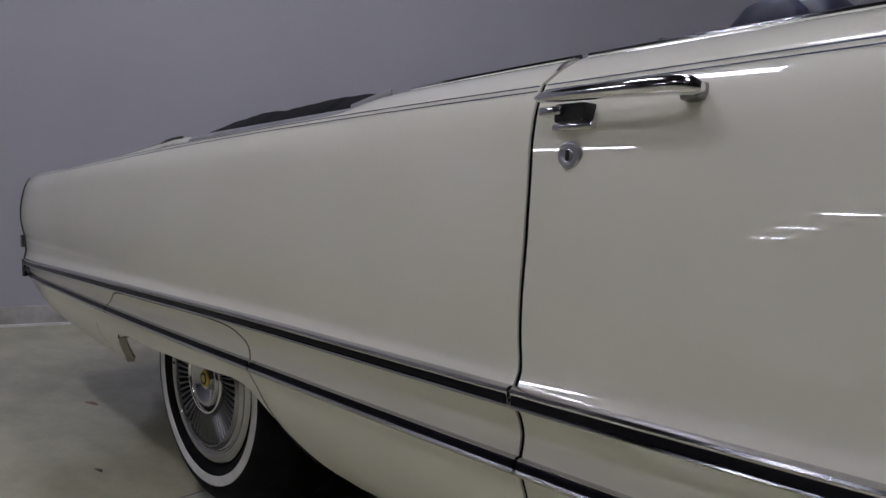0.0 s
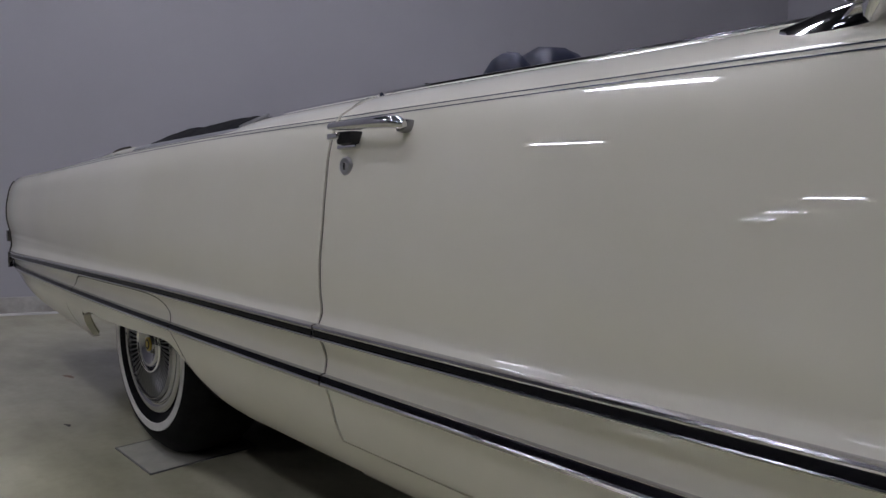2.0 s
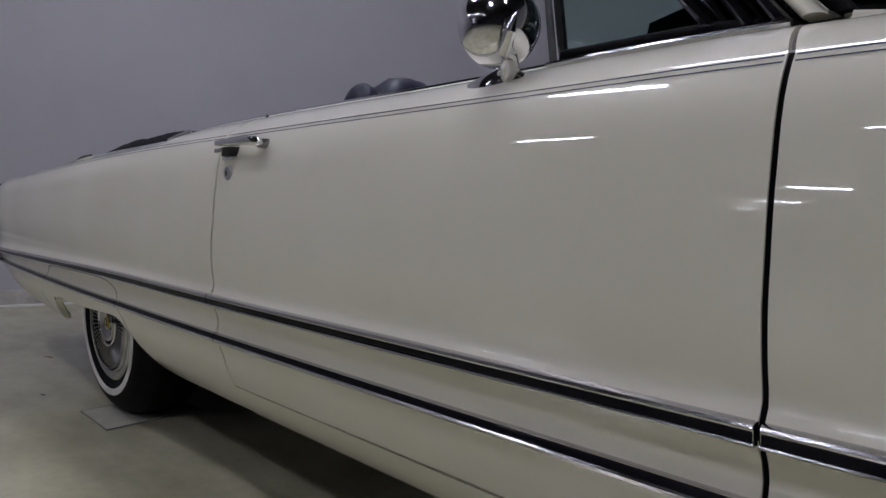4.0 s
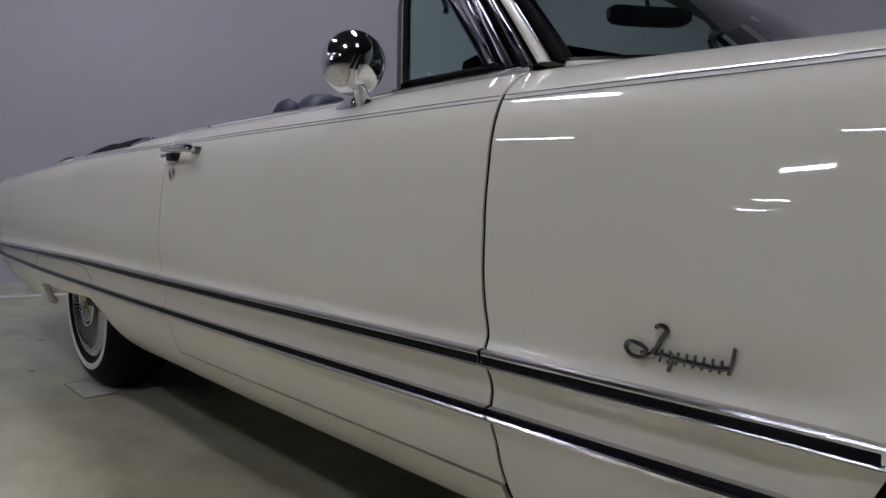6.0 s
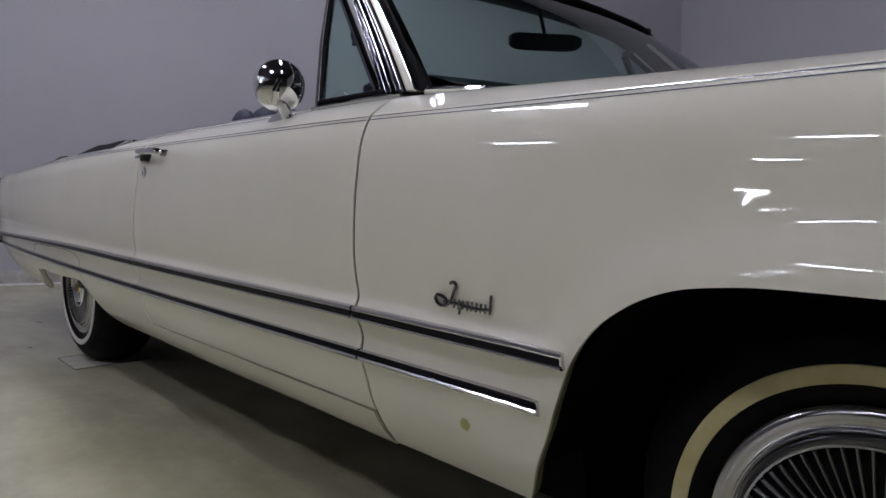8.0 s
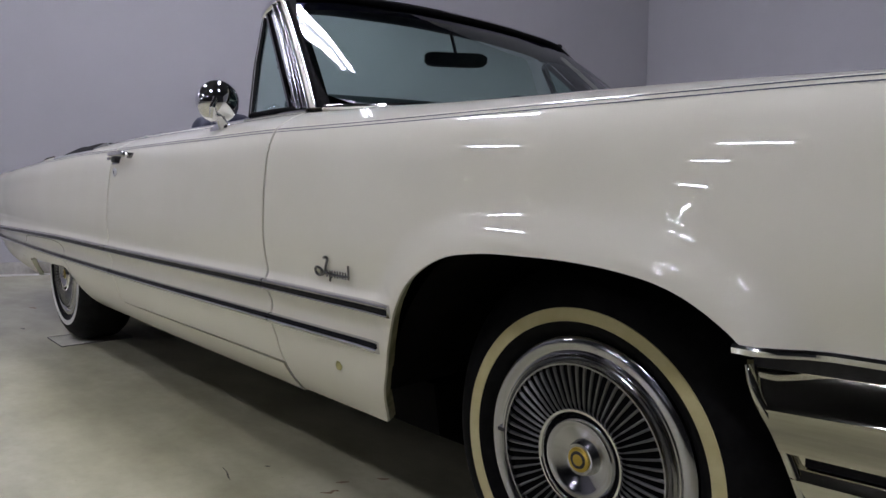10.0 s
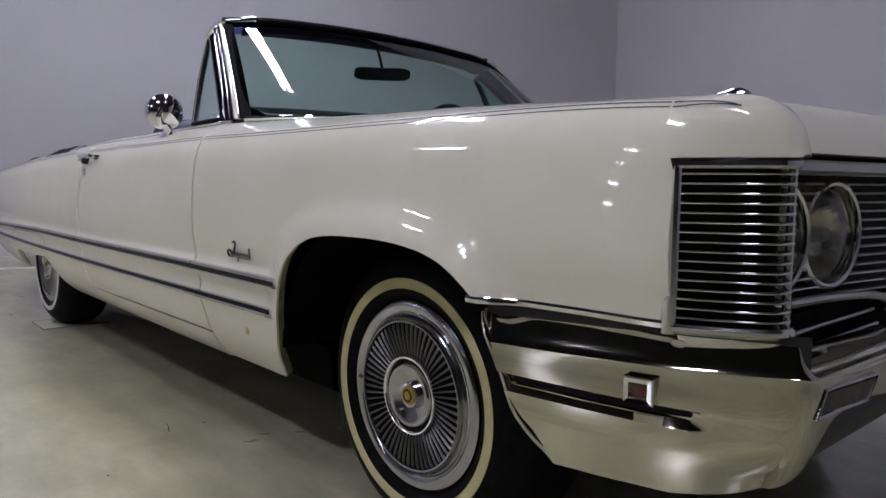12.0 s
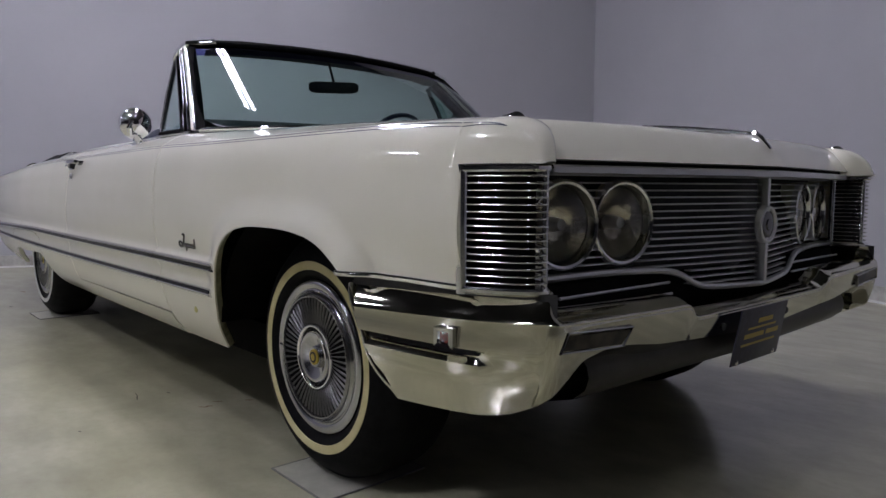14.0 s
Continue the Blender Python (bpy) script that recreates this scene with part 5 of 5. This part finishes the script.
# black strip in the groove, standing in for its dark shading
def groove_strip():
    rows = []
    for k in range(41):
        x = 0.395 + 0.30 * k / 40
        g = rise((0.735 - x) / 0.10)
        d = Vector((0.01, BUMP_SIDE(x + 0.005) - BUMP_SIDE(x - 0.005), 0)).normalized()
        q = Vector((x, BUMP_SIDE(x), 0)) + Vector((d.y, -d.x, 0)) * (0.0045 - 0.0105 * g)
        turn = min(1.0, max(0.0, ((x - 0.38) / 0.435 - 0.55) / 0.45))
        rows.append([(q.x - turn * 0.11 * (0.545 - z), q.y, z) for z in (0.488 - 0.006 * g, 0.4935)])
    return grid(rows)


both("groove_strip", groove_strip(), INSERT, bumper, "black strip laid in the bumper's side groove to darken it")
both("bumper_end", bumper_end(), BUMPER_CHROME, bumper, "rolled rear edge of the bumper")
both("fender_edge_moulding", sweep([((x, side_y(x, 0.617), 0.6175), (0, -1, 0)) for x in [0.318 + 0.346 * k / 14 for k in range(15)]], [(-0.012, 0.006), (0.004, 0.006), (0.007, 0.002), (0.006, -0.005), (-0.012, -0.006)]), CHROME, fender, "thin chrome strip along the fender edge")
# black strip put behind the bumper's top so the gap to the fender is dark
both("bumper_gap_strip", grid([[(x, BUMP_SIDE(x) + 0.021, z) for z in (0.56, 0.612)] for x in [0.325 + 0.495 * k / 20 for k in range(21)]]), SEAL, bumper)
bm = grid([[(0.752 - 0.02 * abs(y) - d, y, z) for d, z in ((0.02, 0.605), (0.0, 0.54), (0.0, 0.47), (0.02, 0.40), (0.10, 0.36))] for y in [-0.74 + 1.48 * k / 20 for k in range(21)]])
part("apron", bm, UNDER, car, "black apron between grille and bumper")
bm = grid([[(0.806 - 0.03 * abs(y) - d, y, z) for d, z in ((0.03, 0.47), (0.006, 0.445), (0.0, 0.42), (0.008, 0.395), (0.04, 0.368), (0.12, 0.345), (0.36, 0.33))] for y in [-0.70 + 1.40 * k / 20 for k in range(21)]])
for z, x in ((0.583, 0.753), (0.557, 0.761)):
    both("apron_ridge", tube([(x - 0.02 * y, -y, z) for y in [0.34 + 0.40 * k / 16 for k in range(17)]], 0.0035, 6), DULL, bumper, "thin metal ridge behind the bumper")
part("valance", bm, VALANCE, car, "dark painted valance under the bumper")


def side_marker(side):
    x, z = 0.624, 0.516
    y = -0.9445
    m = Matrix.Translation((x, y, z)) @ Matrix.Rotation(radians(-78.5), 4, "Z")
    rows = []
    for d, s in ((0.0, 0.0235), (0.012, 0.0235), (0.015, 0.0215), (0.014, 0.0145), (0.007, 0.0115)):
        rows.append([Vector((d, a * s * 0.98, b * s * 0.84)) for a, b in ((-1, -1), (1, -1), (1, 1), (-1, 1))])
    ring = grid(rows, closed_v=True)
    lens = bmesh.new()
    box(lens, (0.002, -0.0116, -0.0100), (0.0075, 0.0116, 0.0100), 0.001)
    for b, name, mat, label in ((ring, "side_marker", CHROME, "square chrome side marker"), (lens, "marker_lens", RED, "dark red marker lens")):
        bmesh.ops.transform(b, matrix=m, verts=b.verts)
        if side < 0:
            c = mirrored(b)
            b.free()
            b = c
        part(name, b, mat, bumper, label, flat=True)


side_marker(1)
side_marker(-1)


def parking_lamp(side):
    rows = []
    for d, g in ((-0.004, 0.0), (0.002, 0.0), (0.0035, 0.0025), (0.001, 0.0055)):
        rows.append([Vector((face_x(y) + 0.003 + d - 0.11 * (0.545 - z), y, z)) for y, z in ((-0.850 + g, 0.502 + g * 0.6), (-0.656 - g, 0.489 + g), (-0.630 - g, 0.530 - g), (-0.834 + g, 0.542 - g * 0.6))])
    fr = grid(rows, closed_v=True)
    ln = bmesh.new()
    ln.faces.new([ln.verts.new((face_x(y) + 0.0045 - 0.11 * (0.545 - z), y, z)) for y, z in ((-0.842, 0.508), (-0.664, 0.496), (-0.640, 0.524), (-0.828, 0.536))])
    for b, name, mat, label in ((fr, "parking_lamp_frame", POLISHED, "thin chrome lamp frame"), (ln, "parking_lamp", AMBER_DARK, "dark rectangular parking lamp")):
        if side < 0:
            c = mirrored(b)
            b.free()
            b = c
        part(name, b, mat, bumper, label, flat=True)


parking_lamp(1)
parking_lamp(-1)
bm = bmesh.new()
box(bm, (-0.002, -0.146, -0.083), (0.002, 0.146, 0.083), 0.0012)
plate = part("number_plate", bm, PLATE, bumper, "dark blue dealer plate with yellow print")
plate.matrix_basis = pose(0.850, -0.075, 0.442, 0, 10, 0) @ Matrix.Scale(0.88, 4)
for y0, y1, z0, z1 in ((-0.11, 0.10, -0.030, -0.023), (-0.10, 0.02, -0.008, 0.006), (0.035, 0.115, -0.008, 0.006), (-0.085, 0.09, 0.018, 0.024), (-0.03, 0.06, 0.034, 0.048)):
    bm = bmesh.new()
    box(bm, (0.002, y0, z0), (0.0028, y1, z1))
    part("plate_print", bm, YELLOW, plate, flat=True)
for y in (-0.115, 0.115):
    bm = lathe([(0.0, 0.004), (0.005, 0.003), (0.007, 0.0)], 12)
    bmesh.ops.transform(bm, matrix=Matrix.Translation((0.002, y, -0.074)) @ Matrix.Rotation(-math.pi / 2, 4, "Z"), verts=bm.verts)
    part("plate_bolt", bm, CHROME, plate)
for y in (-0.225, 0.128):
    bm = lathe([(0.0, 0.003), (0.008, 0.003), (0.010, 0.0)], 16)
    bmesh.ops.transform(bm, matrix=Matrix.Translation((face_x(y) - 0.0165, y, 0.473)) @ Matrix.Rotation(-math.pi / 2, 4, "Z"), verts=bm.verts)
    part("bumper_bolt", bm, SEAL, bumper, "dark bolt head")

# ---- sheets under the tyres ----
for x in (-3.208, 0.0):
    bm = bmesh.new()
    box(bm, (-0.138, -0.165, 0.0), (0.138, 0.165, 0.003), 0.0008)
    sheet = part("floor_sheet", bm, PAD, None, flat=True)
    sheet.location = (x, -0.765, 0.0005)
    for lo, hi in (((-0.141, -0.168, 0.0), (0.141, -0.1645, 0.0045)), ((-0.141, 0.1645, 0.0), (0.141, 0.168, 0.0045)), ((-0.141, -0.1645, 0.0), (-0.1375, 0.1645, 0.0045)), ((0.1375, -0.1645, 0.0), (0.141, 0.1645, 0.0045))):
        bm = bmesh.new()
        box(bm, lo, hi)
        part("sheet_edge", bm, PAD_EDGE, sheet, flat=True)
    tagged(sheet, "thin grey protective sheet under a tyre", "floor sheet", "sheets under the tyres")


# ---- scuffs on the floor ----
SCUFF = material("dark_scuff", (0.05, 0.045, 0.035), 0.7)
RUST = material("brown_smudge", (0.20, 0.13, 0.08), 0.7)


def floor_mark(name, points, width, mat, label):
    n = 14
    fx = curve(*[(k, p[0]) for k, p in enumerate(points)])
    fy = curve(*[(k, p[1]) for k, p in enumerate(points)])
    rows = []
    for k in range(n + 1):
        u = (len(points) - 1) * k / n
        d = Vector((fx(min(u + 0.05, len(points) - 1)) - fx(max(u - 0.05, 0)), fy(min(u + 0.05, len(points) - 1)) - fy(max(u - 0.05, 0)), 0)).normalized()
        w = width * (0.25 + 0.75 * math.sin(math.pi * k / n)) * (0.7 + 0.5 * noise.noise(Vector((k * 0.7, points[0][0] * 9, 0))))
        p = Vector((fx(u), fy(u), 0.0006))
        side = Vector((-d.y, d.x, 0)) * w
        rows.append([p - side, p + Vector((0, 0, 0.0003)), p + side])
    tagged(part(name, grid(rows), mat, None), label, "scuff mark", "scuffs on the floor")


floor_mark("floor_scuff", [(-1.160, -0.985), (-1.120, -0.990), (-1.085, -1.002), (-1.060, -1.008)], 0.0035, SCUFF, "short black curved scuff on the concrete floor")
floor_mark("floor_smudge", [(-0.830, -0.866), (-0.812, -0.848), (-0.815, -0.832), (-0.802, -0.822)], 0.009, RUST, "small rusty brown smudge on the concrete floor")
floor_mark("floor_smudge", [(-0.855, -0.800), (-0.842, -0.782), (-0.835, -0.770)], 0.008, RUST, "small rusty brown smudge on the concrete floor")
floor_mark("floor_smudge", [(-0.800, -0.700), (-0.785, -0.688), (-0.775, -0.675)], 0.008, RUST, "small rusty brown smudge on the concrete floor")
floor_mark("floor_smudge", [(-1.085, -0.890), (-1.070, -0.880)], 0.005, SCUFF, "tiny dark speck on the concrete floor")
floor_mark("floor_smudge", [(-0.838, -1.266), (-0.826, -1.262)], 0.005, SCUFF, "tiny dark speck on the concrete floor")
floor_mark("floor_smudge", [(-3.71, -0.980), (-3.69, -0.972), (-3.67, -0.974)], 0.010, SCUFF, "small dark smudge on the concrete floor")
floor_mark("floor_smudge", [(-4.42, -0.790), (-4.39, -0.778), (-4.34, -0.770)], 0.016, RUST, "faint brown smudge on the concrete floor")
